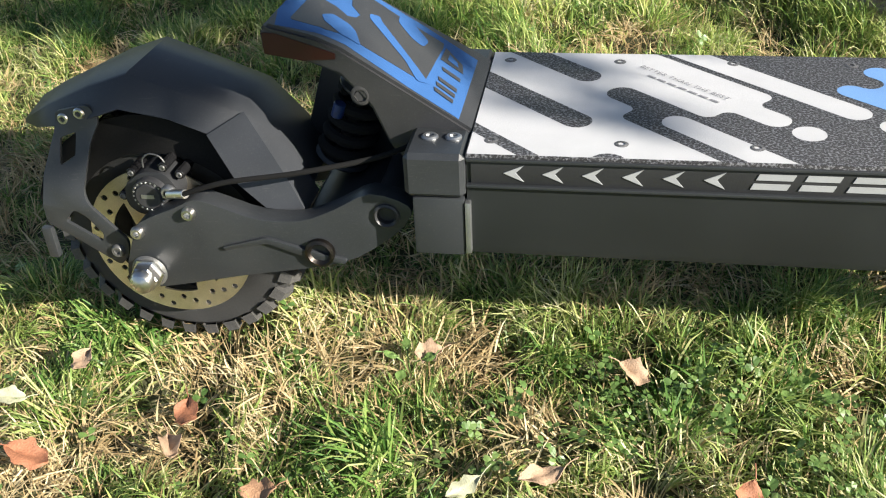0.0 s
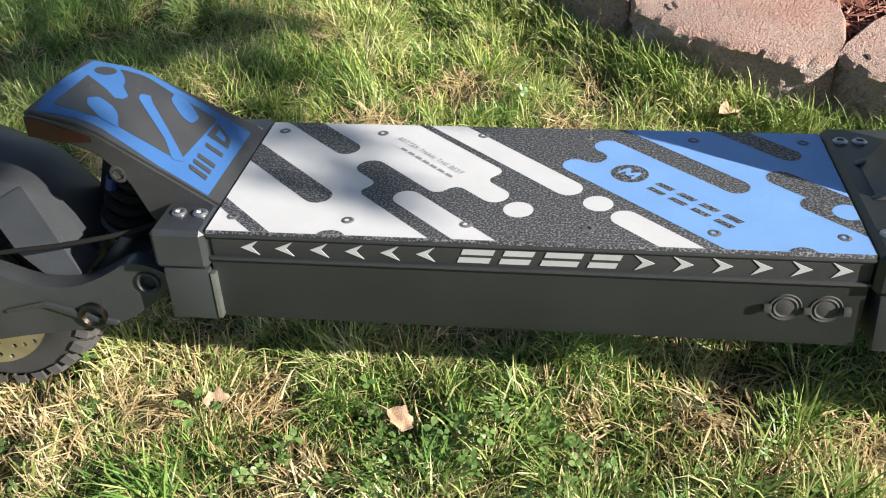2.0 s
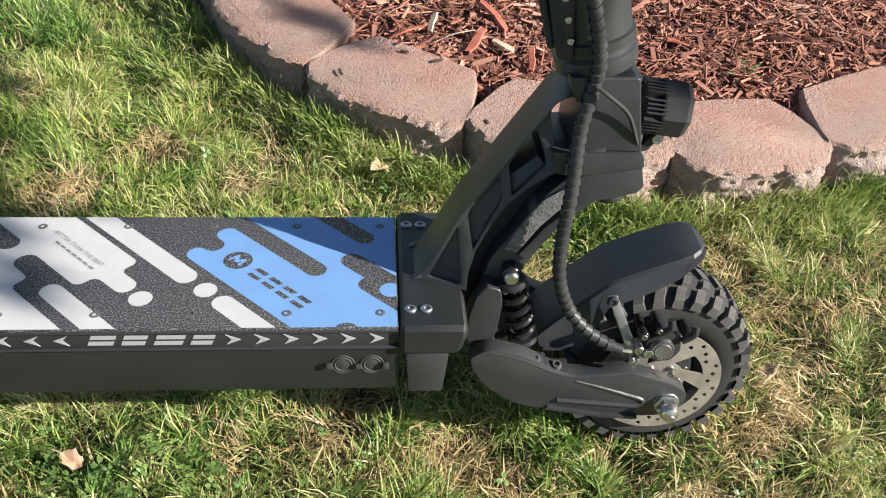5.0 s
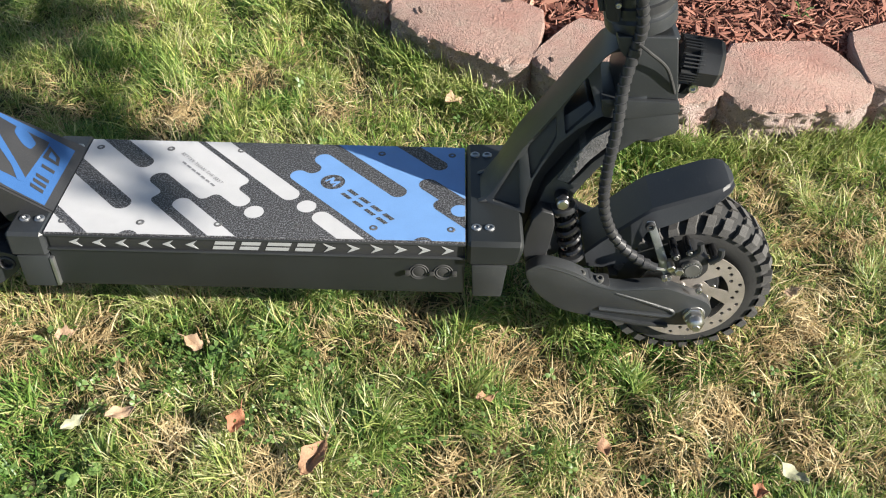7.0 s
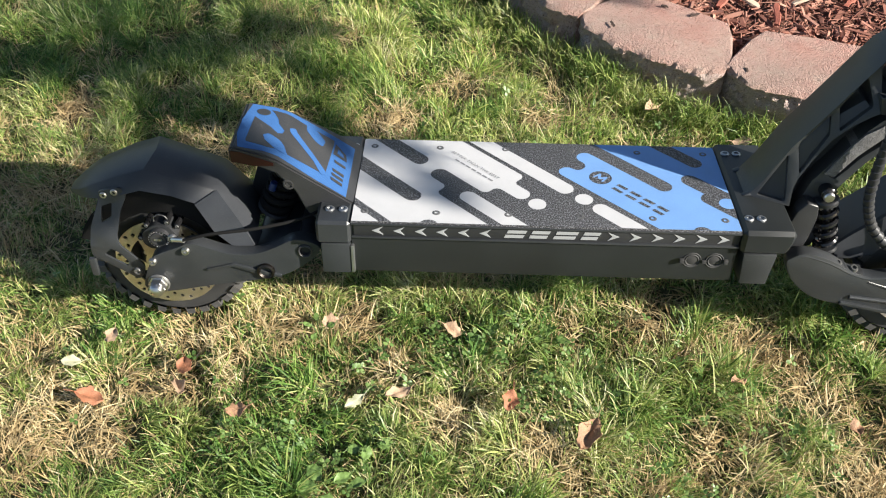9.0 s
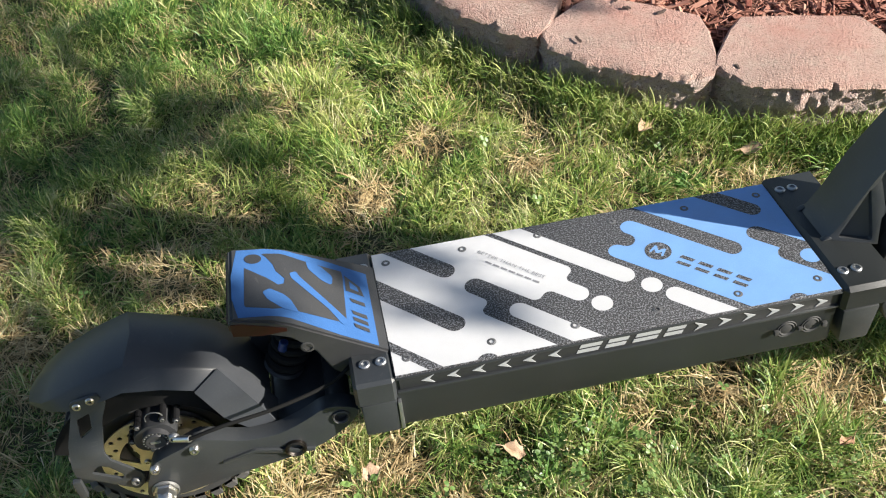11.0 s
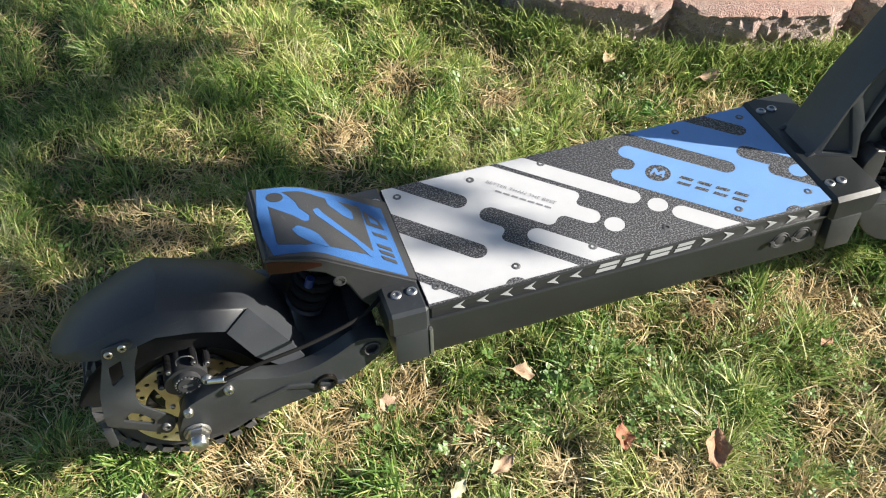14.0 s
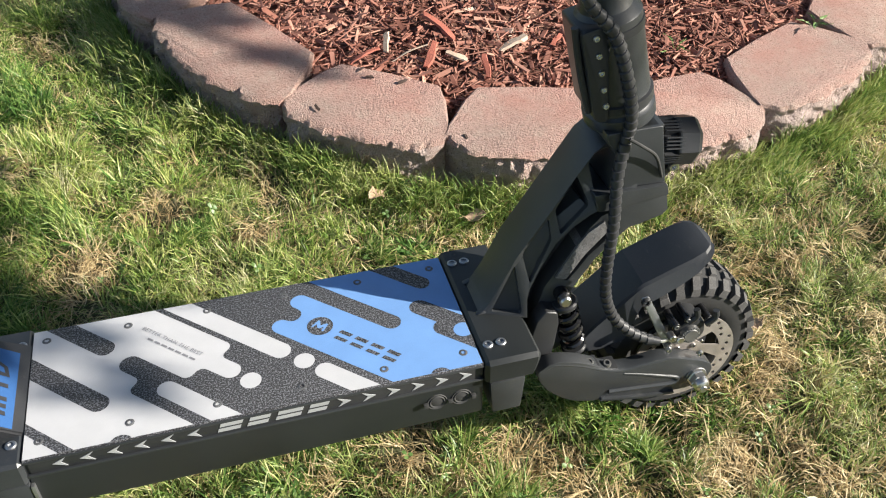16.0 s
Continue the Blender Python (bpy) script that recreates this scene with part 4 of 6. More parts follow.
part("fork_web", prism([(0.776, 0.3955), (0.753, 0.3795), (0.7395, 0.361), (0.7245, 0.335), (0.7105, 0.308), (0.7265, 0.302), (0.7375, 0.32), (0.752, 0.3425), (0.782, 0.376)], 0.0462, 0.1398, 0.001), CAST, fork)
part("fork_groove", prism([(0.784, 0.385), (0.75, 0.36), (0.722, 0.305), (0.731, 0.296), (0.745, 0.315), (0.76, 0.338), (0.79, 0.37)], 0.06, 0.126, 0.001), RUBBER, fork)
part("fork_web", prism([(0.695, 0.25), (0.706, 0.26), (0.724, 0.256), (0.722, 0.23), (0.708, 0.203)], 0.05, 0.136, 0.001), BLACK, fork)
part("fork_foot", prism(rounded([(0.674, 0.165), (0.698, 0.16), (0.708, 0.2), (0.712, 0.24), (0.709, 0.262), (0.691, 0.268), (0.678, 0.25), (0.671, 0.22), (0.669, 0.19)], 0.004), 0.024, 0.05, 0.009, seg=3), BLACK_FINE, fork)
part("crown_bolt", rod((0.838, MID - 0.012, 0.362), (0.834, MID - 0.008, 0.386), 0.019, 22), BLACK_FINE, fork)
for x, z in ((0.8635, 0.404), (0.862, 0.416)):
    part("crown_screw", bolt_head((x, 0.08, z), (1, 0, 0), 0.005, 0.004), STEEL, fork)

fsh = shock(scooter, (0.721, 0.04, 0.278), (0.748, 0.04, 0.16), 0.0142, "front_shock", 0.0052)
fsh.matrix_basis = STEER
part("shock_bolt", lathe([(0, 0), (0.0088, 0), (0.0088, 0.005), (0.007, 0.0075), (0, 0.0085)], (0.72, 0.03, 0.279), (0, -1, 0), 16), CHROME, fsh, "bright shock mounting bolt")
part("shock_eye", rod((0.72, 0.03, 0.28), (0.72, 0.052, 0.28), 0.0115, 20), GLOSS, fsh)

FS = [(0.674, 0.168), (0.68, 0.18), (0.702, 0.19), (0.744, 0.178), (0.781, 0.156), (0.812, 0.147), (0.845, 0.15), (0.88, 0.152), (0.92, 0.138), (0.95, 0.125), (0.962, 0.108), (0.955, 0.088), (0.935, 0.076), (0.9, 0.074), (0.853, 0.077), (0.803, 0.083), (0.755, 0.092), (0.723, 0.105), (0.69, 0.135)]
FS = [tuple(p) for p in smooth_line(FS, 3, True)]
fsw = steered("front_swing_arm", prism(FS, -0.004, 0.02, 0.004), BLACK, "black cast front swing arm")
part("far_arm", prism(FS, 0.166, 0.19, 0.004), BLACK, fsw)
part("cross_tube", rod((0.694, 0.0, 0.166), (0.694, 0.186, 0.166), 0.017, 18), BLACK_FINE, fsw)
RG = smooth_line([(0.812, -0.0012, 0.1365), (0.846, -0.0018, 0.1255), (0.879, -0.0024, 0.1135), (0.9, -0.003, 0.106), (0.904, -0.0035, 0.1), (0.895, -0.0045, 0.095), (0.85, -0.0045, 0.099), (0.79, -0.0045, 0.1055)], 6)
part("arm_ridge", sweep(RG, 0.0037, 10), BLACK, fsw)
part("arm_lip", sweep(smooth_line([(0.688, -0.001, 0.1795), (0.702, -0.0015, 0.1845), (0.742, -0.0015, 0.172), (0.781, -0.0015, 0.152), (0.812, -0.0015, 0.1435), (0.845, -0.0015, 0.1465), (0.88, -0.0015, 0.1485)], 6), 0.0032, 8), BLACK, fsw)
part("arm_flange", prism(rounded([(0.775, 0.092), (0.85, 0.0765), (0.9, 0.0735), (0.9, 0.078), (0.85, 0.082), (0.778, 0.096)], 0.002), -0.009, 0.004, 0.0015), BLACK, fsw)
for x, z, r in ((0.757, 0.168, 0.009), (0.786, 0.158, 0.0085)):
    part("arm_bolt", bolt_head((x, 0.006, z - 0.003), (0, -0.3, 1), r * 0.8, 0.006), DULL, fsw)
    part("bolt_plate", box(x - 0.016, x + 0.016, -0.001, 0.024, z - 0.018, z - 0.005, 0.003), BLACK_FINE, fsw)
axle_nut(FX, FZ + 0.003, -0.004, fsw)
fw = wheel("front_wheel", FX, FZ, scooter, ROTOR)
fw.matrix_basis = STEER

fcal = steered("front_brake_caliper", prism(rounded([(0.9, 0.158), (0.935, 0.152), (0.948, 0.17), (0.944, 0.196), (0.92, 0.203), (0.9, 0.19)], 0.008), 0.016, 0.058, 0.004), BLACK_FINE, "black cable disc brake caliper with bright bolts")
part("caliper_dial", lathe([(0, 0.009), (0.011, 0.009), (0.012, 0.007), (0.015, 0.007), (0.0155, 0.005), (0.0155, -0.004)], (0.921, 0.016, 0.177), (0, -1, 0), 30), DULL, fcal)
for k in range(20):
    a = 2 * math.pi * k / 20
    c = Vector((0.921 + 0.0135 * math.cos(a), 0.0088, 0.177 + 0.0135 * math.sin(a)))
    part("dial_tick", rod(c, c + Vector((0, -0.0008, 0)), 0.001, 6), ALLOY, fcal)
for x, z, y, r in ((0.879, 0.171, -0.002, 0.0048), (0.935, 0.1465, 0.0, 0.0048)):
    part("caliper_bolt", bolt_head((x, y, z), (0, -1, 0), r, 0.005), STEEL, fcal)
for x, y, z, r in ((0.893, 0.008, 0.201, 0.0068), (0.913, 0.012, 0.207, 0.006), (0.957, 0.026, 0.186, 0.007)):
    part("caliper_lug", rod((x, y, z), (x, y + 0.036, z), r, 16), GLOSS, fcal)
    part("lug_bolt", bolt_head((x, y, z), (0, -1, 0), r * 0.62, 0.0015), DULL, fcal)
part("cable_clamp", rod((0.889, 0.004, 0.181), (0.889, 0.018, 0.181), 0.0062, 14), STEEL, fcal)
part("clamp_nut", hexagon((0.901, 0.006, 0.178), (0, -1, 0), 0.0065, 0.005), CHROME, fcal)
part("lever_arm", prism(rounded([(0.889, 0.17), (0.9, 0.164), (0.91, 0.172), (0.905, 0.18)], 0.003), 0.008, 0.013, 0.001), DULL, fcal)
for x0, z0, x1, z1 in ((0.925, 0.225, 0.915, 0.2), (0.958, 0.215, 0.945, 0.19)):
    part("caliper_spring", sweep(smooth_line([(x0, 0.014, z0), ((x0 + x1) / 2 + 0.006, 0.012, (z0 + z1) / 2), (x1, 0.014, z1)]), 0.005, 10), BLACK_FINE, fcal)

# front fender
ST = [(0.76, 0.14, 0.033), (0.768, 0.163, 0.034), (0.79, 0.187, 0.034), (0.82, 0.215, 0.034), (0.848, 0.2415, 0.034), (0.858, 0.2495, 0.034), (0.87, 0.2545, 0.034), (0.905, 0.2695, 0.034), (0.935, 0.2815, 0.034), (0.955, 0.288, 0.031), (0.967, 0.2895, 0.023), (0.9755, 0.288, 0.01)]
DROP = [0.004, 0.02, 0.045, 0.062, 0.028, 0.03, 0.03, 0.027, 0.019, 0.008, 0.004, 0.003]
rows = []
for (x, z, w), dr in zip(ST, DROP):
    c, w = MID + 0.011, w * 1.3
    rows.append([(x + dr * 0.2, c - w - 0.01, z - dr), (x, c - w - 0.001, z - 0.004), (x, c - w + 0.003, z), (x, c, z + 0.001), (x, c + w - 0.003, z), (x, c + w + 0.001, z - 0.004), (x + dr * 0.2, c + w + 0.01, z - dr)])
ff = steered("front_fender", loft(rows, 0.003), FENDER, "black plastic front mudguard with rounded tip", 15)
bm = prism(rounded([(0.848, 0.238), (0.86, 0.24), (0.897, 0.158), (0.893, 0.148), (0.885, 0.152)], 0.003), 0.0, 0.004, 0.001)
for v in bm.verts:
    v.co.y += 0.018 + 0.024 * min(max((v.co.z - 0.155) / 0.07, 0), 1)
part("fender_stay", bm, ALLOY, ff, "thin grey mudguard stay")
part("stay_bolt", bolt_head((0.8545, 0.042, 0.233), (0, -1, 0), 0.0075, 0.005), BLACK_FINE, ff)
part("stay_bolt", bolt_head((0.891, 0.018, 0.1555), (0, -1, 0), 0.0055, 0.005), STEEL, ff)

# head lamp, ahead of the steering head
fwd = Vector((1, -0.03, -0.12)).normalized()
lc = Vector((0.854, 0.09, 0.484))
lamp = part("head_lamp", lathe([(0, 0), (0.02, 0), (0.0245, 0.003), (0.0255, 0.022), (0.0335, 0.0235), (0.0345, 0.026), (0.0345, 0.052), (0.03, 0.0585), (0.028, 0.054), (0, 0.053)], lc, fwd, 8), BLACK_FINE, scooter, "black octagonal spot lamp with cooling fins", 20)
part("lamp_glass", lathe([(0.0275, 0.0535), (0.012, 0.0555), (0, 0.056)], lc, fwd, 24), GLASS_DARK, lamp)
up = (Vector((0, 0, 1)) - fwd * fwd.z).normalized()
for k in range(8):
    # lengthwise fins round the back half
    a = math.pi * (k + 0.5) / 4
    n_out = up * math.sin(a) + Vector((0, 1, 0)) * math.cos(a)
    t_out = up * math.cos(a) - Vector((0, 1, 0)) * math.sin(a)
    for q in (-0.0075, -0.0025, 0.0025, 0.0075):
        c = lc + fwd * 0.013 + n_out * 0.0272 + t_out * q
        bm = box(-0.0105, 0.0175, -0.0012, 0.0012, -0.005, 0.005, 0.0006, seg=1)
        bmesh.ops.transform(bm, matrix=Matrix.Translation(c) @ Matrix((fwd, t_out, n_out)).transposed().to_4x4(), verts=bm.verts)
        part("cooling_fin", bm, BLACK_FINE, lamp)
part("lamp_bracket", prism(rounded([(0.855, 0.437), (0.866, 0.438), (0.884, 0.462), (0.893, 0.458), (0.872, 0.43), (0.857, 0.428)], 0.002), 0.075, 0.1, 0.001), BLACK_FINE, lamp)
part("bracket_bolt", bolt_head((0.881, 0.075, 0.4475), (0, -1, 0), 0.0075, 0.005), STEEL, lamp)

# cables
HOSE = [(0.70, 0.05, 0.80), (0.722, 0.045, 0.722), (0.757, 0.041, 0.676), (0.777, 0.038, 0.622), (0.792, 0.04, 0.56), (0.79, 0.044, 0.52), (0.781, 0.036, 0.473), (0.778, 0.024, 0.405), (0.774, 0.02, 0.34), (0.7775, 0.02, 0.283), (0.795, 0.022, 0.235), (0.82, 0.016, 0.206), (0.845, 0.01, 0.19), (0.866, 0.006, 0.182)]
hp = smooth_line(HOSE, 14)
hose = steered("spiral_wrapped_cable", sweep(hp, 0.0069, 12), PLASTIC, "brake cable bundled in black spiral wrap")
P = [Vector(p) for p in hp]
cum = [0.0]
for a, b in zip(P, P[1:]):
    cum.append(cum[-1] + (b - a).length)
k, j = 0, 0
while k * 0.0125 < cum[-1] - 0.02:
    d = k * 0.0125 + 0.006
    while cum[j + 1] < d:
        j += 1
    p = P[j].lerp(P[j + 1], (d - cum[j]) / (cum[j + 1] - cum[j]))
    t = (P[j + 1] - P[j]).normalized()
    t = (t + Vector((0.16, 0.1, 0.12))).normalized()
    part("wrap_turn", lathe([(0.0066, -0.0055), (0.0083, -0.0046), (0.0083, 0.0046), (0.0066, 0.0055)], p, t, 14), PLASTIC, hose)
    k += 1
steered("front_brake_cable", sweep(smooth_line([(0.866, 0.006, 0.182), (0.873, 0.006, 0.18), (0.88, 0.008, 0.178)]), 0.0026, 8), STEEL, "bright brake cable end")
part("lamp_cable", sweep(smooth_line([(0.79, 0.035, 0.53), (0.806, 0.03, 0.52), (0.832, 0.038, 0.495), (0.85, 0.048, 0.455), (0.856, 0.06, 0.445), (0.862, 0.075, 0.46)], 8), 0.0024, 8), RUBBER, scooter, "thin black lamp cable")

# ---- garden: lawn ground, stone ring, mulch ----
GZ = 0.012
GRASS_SOIL = material("lawn_soil", (0.062, 0.064, 0.026), 0.95, 0.0, 0.5, 9, 180, 1.0)


def block_material(name, base, pits, rough_bump):
    """Concrete with coloured grains, dark pits and faint cloudy staining."""
    m = material(name, base, 0.94, 0.0, 0.2, 8, 240, 0.0, per_object=0.1)
    nt = m.node_tree
    p = nt.nodes["Principled BSDF"]
    co = nt.nodes.new("ShaderNodeTexCoord")
    col = p.inputs["Base Color"].links[0].from_socket
    height = None
    for scale, lo, hi, tone, amount in ((420, 0.5, 0.63, (0.58, 0.44, 0.38, 1), 0.55), (230, 0.44, 0.33, (0.08, 0.045, 0.037, 1), pits), (95, 0.385, 0.32, (0.12, 0.068, 0.055, 1), 0.65), (26, 0.5, 0.7, (0.5, 0.41, 0.34, 1), 0.45), (5.0, 0.45, 0.72, (0.46, 0.17, 0.13, 1), 0.5)):
        nz = nt.nodes.new("ShaderNodeTexNoise")
        nz.inputs["Scale"].default_value, nz.inputs["Detail"].default_value, nz.inputs["Roughness"].default_value = scale, 5, 0.7
        nt.links.new(co.outputs["Object"], nz.inputs["Vector"])
        mr = nt.nodes.new("ShaderNodeMapRange")
        mr.inputs[1].default_value, mr.inputs[2].default_value, mr.inputs[4].default_value = lo, hi, amount
        nt.links.new(nz.outputs[0], mr.inputs[0])
        mx = nt.nodes.new("ShaderNodeMix")
        mx.data_type = "RGBA"
        nt.links.new(mr.outputs[0], mx.inputs["Factor"])
        nt.links.new(col, mx.inputs["A"])
        mx.inputs["B"].default_value = tone
        col = mx.outputs["Result"]
        if scale in (230, 95):
            if height is None:
                height = nz.outputs[0]
            else:
                both = nt.nodes.new("ShaderNodeMath")
                both.operation = "MULTIPLY_ADD"
                both.inputs[1].default_value = 1.6
                nt.links.new(nz.outputs[0], both.inputs[0])
                nt.links.new(height, both.inputs[2])
                height = both.outputs[0]
    nt.links.new(col, p.inputs["Base Color"])
    grain = nt.nodes.new("ShaderNodeTexVoronoi")
    grain.inputs["Scale"].default_value = 330
    nt.links.new(co.outputs["Object"], grain.inputs["Vector"])
    pebbly = nt.nodes.new("ShaderNodeMath")
    pebbly.operation = "MULTIPLY_ADD"
    pebbly.inputs[1].default_value = -0.55
    nt.links.new(grain.outputs["Distance"], pebbly.inputs[0])
    nt.links.new(height, pebbly.inputs[2])
    height = pebbly.outputs[0]
    bp = nt.nodes.new("ShaderNodeBump")
    bp.inputs["Strength"].default_value, bp.inputs["Distance"].default_value = rough_bump, 0.007
    nt.links.new(height, bp.inputs["Height"])
    nt.links.new(bp.outputs[0], p.inputs["Normal"])
    return m


STONE = block_material("red_concrete_block", (0.45, 0.3, 0.25), 0.8, 1.0)
STONE_ROUGH = block_material("split_block_face", (0.46, 0.36, 0.33), 0.9, 1.0)
BARK = material("bed_soil", (0.13, 0.06, 0.04), 0.95, 0.0, 0.5, 30, 220, 1.0)
CEN, RAD = Vector((1.154, 1.658)), 1.085
rng = np.random.default_rng(7)


def vnoise(x, y, scale, seed):
    """Smooth value noise on arrays, 0 to 1."""
    lat = np.random.default_rng(seed).random((257, 257))
    u, v = x * scale + 97.3, y * scale + 61.7
    i, j = np.floor(u).astype(int), np.floor(v).astype(int)
    fu, fv = u - i, v - j
    fu, fv = fu * fu * (3 - 2 * fu), fv * fv * (3 - 2 * fv)
    g = lambda a, b: lat[a % 257, b % 257]
    return (g(i, j) * (1 - fu) + g(i + 1, j) * fu) * (1 - fv) + (g(i, j + 1) * (1 - fu) + g(i + 1, j + 1) * fu) * fv


def clumps(x, y):
    """Grassy cushions and the hollows between them, 0 to 1."""
    k = 0.62 * vnoise(x, y, 10.5, 51) + 0.38 * vnoise(x, y, 25.0, 52)
    return np.clip((k - 0.28) / 0.42, 0, 1)


def ground_height(x, y):
    far = np.clip((np.hypot(x - 0.4, y - 0.4) - 2.5) / 3.0, 0, 1)
    return GZ + 0.014 * (vnoise(x, y, 3.1, 3) - 0.5) * (1 - 0.6 * far) + 0.018 * (clumps(x, y) - 0.5) * (1 - far)


def mesh_from(name, verts, faces, mat, smooth=False):
    """A mesh from arrays of points and of equal-sided faces (a list of face arrays)."""
    me = bpy.data.meshes.new(name)
    idx = np.concatenate([f.ravel() for f in faces]).astype(np.int32)
    tot = np.concatenate([np.full(len(f), f.shape[1], dtype=np.int32) for f in faces])
    me.vertices.add(len(verts))
    me.vertices.foreach_set("co", np.asarray(verts, dtype=np.float32).ravel())
    me.loops.add(len(idx))
    me.loops.foreach_set("vertex_index", idx)
    me.polygons.add(len(tot))
    me.polygons.foreach_set("loop_start", np.concatenate([[0], np.cumsum(tot)[:-1]]).astype(np.int32))
    me.polygons.foreach_set("use_smooth", np.full(len(tot), smooth))
    me.update(calc_edges=True)
    me.validate()
    me.materials.append(mat)
    return me


# one sheet to the horizon, finer near the scooter
ax = np.concatenate([-np.geomspace(1500, 3.2, 18), np.linspace(-3, 4, 176), np.geomspace(4.3, 1500, 18)])
gx, gy = np.meshgrid(ax, ax, indexing="ij")
gz = ground_height(gx, gy)
n = len(ax)
ii, jj = np.meshgrid(np.arange(n - 1), np.arange(n - 1), indexing="ij")
q = (ii * n + jj).ravel()
tagged(new("ground", mesh_from("ground", np.stack([gx, gy, gz], -1).reshape(-1, 3), [np.stack([q, q + n, q + n + 1, q + 1], -1)], GRASS_SOIL, True)), "brown lawn soil under the grass", "ground", kind="structure")

# stone blocks
TOP = 0.112


def stone_block(seed, a0, a1, shift):
    """A tapered wall block: pitted flat top, split front with a ragged upper edge."""
    r = np.random.default_rng(seed)
    w = RAD * (a1 - a0) - 0.014
    d = 0.215
    back = w * (1 - d / RAD) - 0.012
    front = [(-w / 2, 0.05), (-w / 2 + 0.03, 0.02), (-w * 0.3, 0.002), (-w * 0.1, -0.004), (w * 0.1, -0.004), (w * 0.3, 0.002), (w / 2 - 0.03, 0.02), (w / 2, 0.05)]
    line = smooth_line([(x, y + r.uniform(-0.004, 0.004)) for x, y in front], 9)
    loop = [(p.x, p.y) for p in line] + [(w / 2 - 0.003, 0.09), (back / 2 + 0.004, d * 0.8), (back / 2 - 0.025, d), (0, d + 0.006), (-back / 2 + 0.025, d), (-back / 2 - 0.004, d * 0.8), (-w / 2 + 0.003, 0.09)]
    nf, N = len(line), len(loop)
    H = TOP + r.uniform(-0.004, 0.004)
    zs = [-0.005] + [0.006 + 0.0058 * k for k in range(17)] + [H - 0.005, H]
    last = len(zs) - 1
    bm = bmesh.new()
    rings = []
    for lev, z in enumerate(zs):
        ring = []
        for k, (x, y) in enumerate(loop):
            oy = rg = 0.0
            if k < nf:
                n1 = noise.noise(Vector((x * 22, z * 26, seed * 3.7)))
                n2 = noise.noise(Vector((x * 70, z * 75, seed + 5.0)))
                n3 = noise.noise(Vector((x * 190, z * 190, seed + 9.0)))
                oy = 0.013 * n1 + 0.011 * n2 + 0.003 * n3
                if lev == last:
                    oy = 0.009 + 0.85 * oy
                elif lev == last - 1:
                    oy, rg = 0.8 * oy - 0.001, -0.006 * abs(n2) - 0.004 * abs(n3)
                else:
                    oy += 0.001
            edge = 0.005 if lev == last else 0.0
            f = Vector((x, y - d * 0.5))
            if k >= nf and edge:
                f = f * (1 - edge / max(f.length, 0.05))
            ring.append(bm.verts.new((f.x, f.y + d * 0.5 + oy, z + rg)))
        rings.append(ring)
    for lev in range(last):
        for k in range(N):
            fc = bm.faces.new((rings[lev][k], rings[lev][(k + 1) % N], rings[lev + 1][(k + 1) % N], rings[lev + 1][k]))
            fc.material_index = 1 if k < nf - 1 and lev < last - 1 else 0
    bm.faces.new(rings[-1])
    me = finish("wall_stone", bm, STONE, 42)
    me.materials.append(STONE_ROUGH)
    ang = (a0 + a1) / 2
    p = CEN + Vector((math.cos(ang), math.sin(ang))) * (RAD + shift)
    ob = new("wall_stone", me)
    ob.matrix_world = pose(p.x, p.y, r.uniform(-0.002, 0.002), r.uniform(-0.8, 0.8), r.uniform(-0.8, 0.8), math.degrees(ang) + 90 + r.uniform(-1.2, 1.2))
    return tagged(ob, "reddish concrete edging block with a split rough front", "edging stone", "stones round the mulch bed")


CUTS = [-203.0, -180.5, -157.5, -134.2, -114.3, -93.2, -75.8, -55.1, -34.5, -14.0, 7.0, 28.5, 49.5, 71.0, 92.0, 113.5, 135.0, 157.0]
for k, (a, b) in enumerate(zip(CUTS, CUTS[1:])):
    stone_block(11 + k, radians(a), radians(b), (0.004, -0.004, 0.0, 0.004, -0.006, 0.004, -0.004, 0.006, 0.0)[k % 9])

# mulch bed: soil mound and shredded bark
bm = bmesh.new()
ringv = []
for r_, z_ in ((0.93, 0.075), (0.8, 0.088), (0.5, 0.105), (0.2, 0.115)):
    ringv.append([bm.verts.new((CEN.x + r_ * math.cos(2 * math.pi * k / 64), CEN.y + r_ * math.sin(2 * math.pi * k / 64), z_)) for k in range(64)])
for a, b in zip(ringv, ringv[1:]):
    for k in range(64):
        bm.faces.new((a[k], a[(k + 1) % 64], b[(k + 1) % 64], b[k]))
bm.faces.new(ringv[-1])
low = [bm.verts.new((CEN.x + 0.94 * math.cos(2 * math.pi * k / 64), CEN.y + 0.94 * math.sin(2 * math.pi * k / 64), -0.02)) for k in range(64)]
for k in range(64):
    bm.faces.new((low[k], low[(k + 1) % 64], ringv[0][(k + 1) % 64], ringv[0][k]))
tagged(new("mulch_bed", finish("mulch_bed", bm, BARK, 60)), "dark soil mound of the mulch bed", "garden bed", kind="structure")

CHIP = blade_material("shredded_bark", [(0.0, (0.1, 0.035, 0.025)), (0.3, (0.24, 0.095, 0.065)), (0.6, (0.36, 0.165, 0.12)), (0.9, (0.45, 0.25, 0.18)), (1.0, (0.62, 0.46, 0.36))], 0.85, 0.0, 6.0)
NCH = 38000
ra = 0.93 * np.sqrt(rng.random(NCH))
ta = rng.random(NCH) * 2 * np.pi
keep = (np.sin(ta) < 0.1) | (rng.random(NCH) < 0.25)
ra, ta = ra[keep], ta[keep]
NCH = len(ra)
hz = np.interp(ra, [0, 0.2, 0.5, 0.8, 0.95], [0.115, 0.115, 0.105, 0.088, 0.075]) + rng.random(NCH) * 0.014 + 0.002
L = 0.008 + 0.055 * rng.random(NCH) ** 2.8
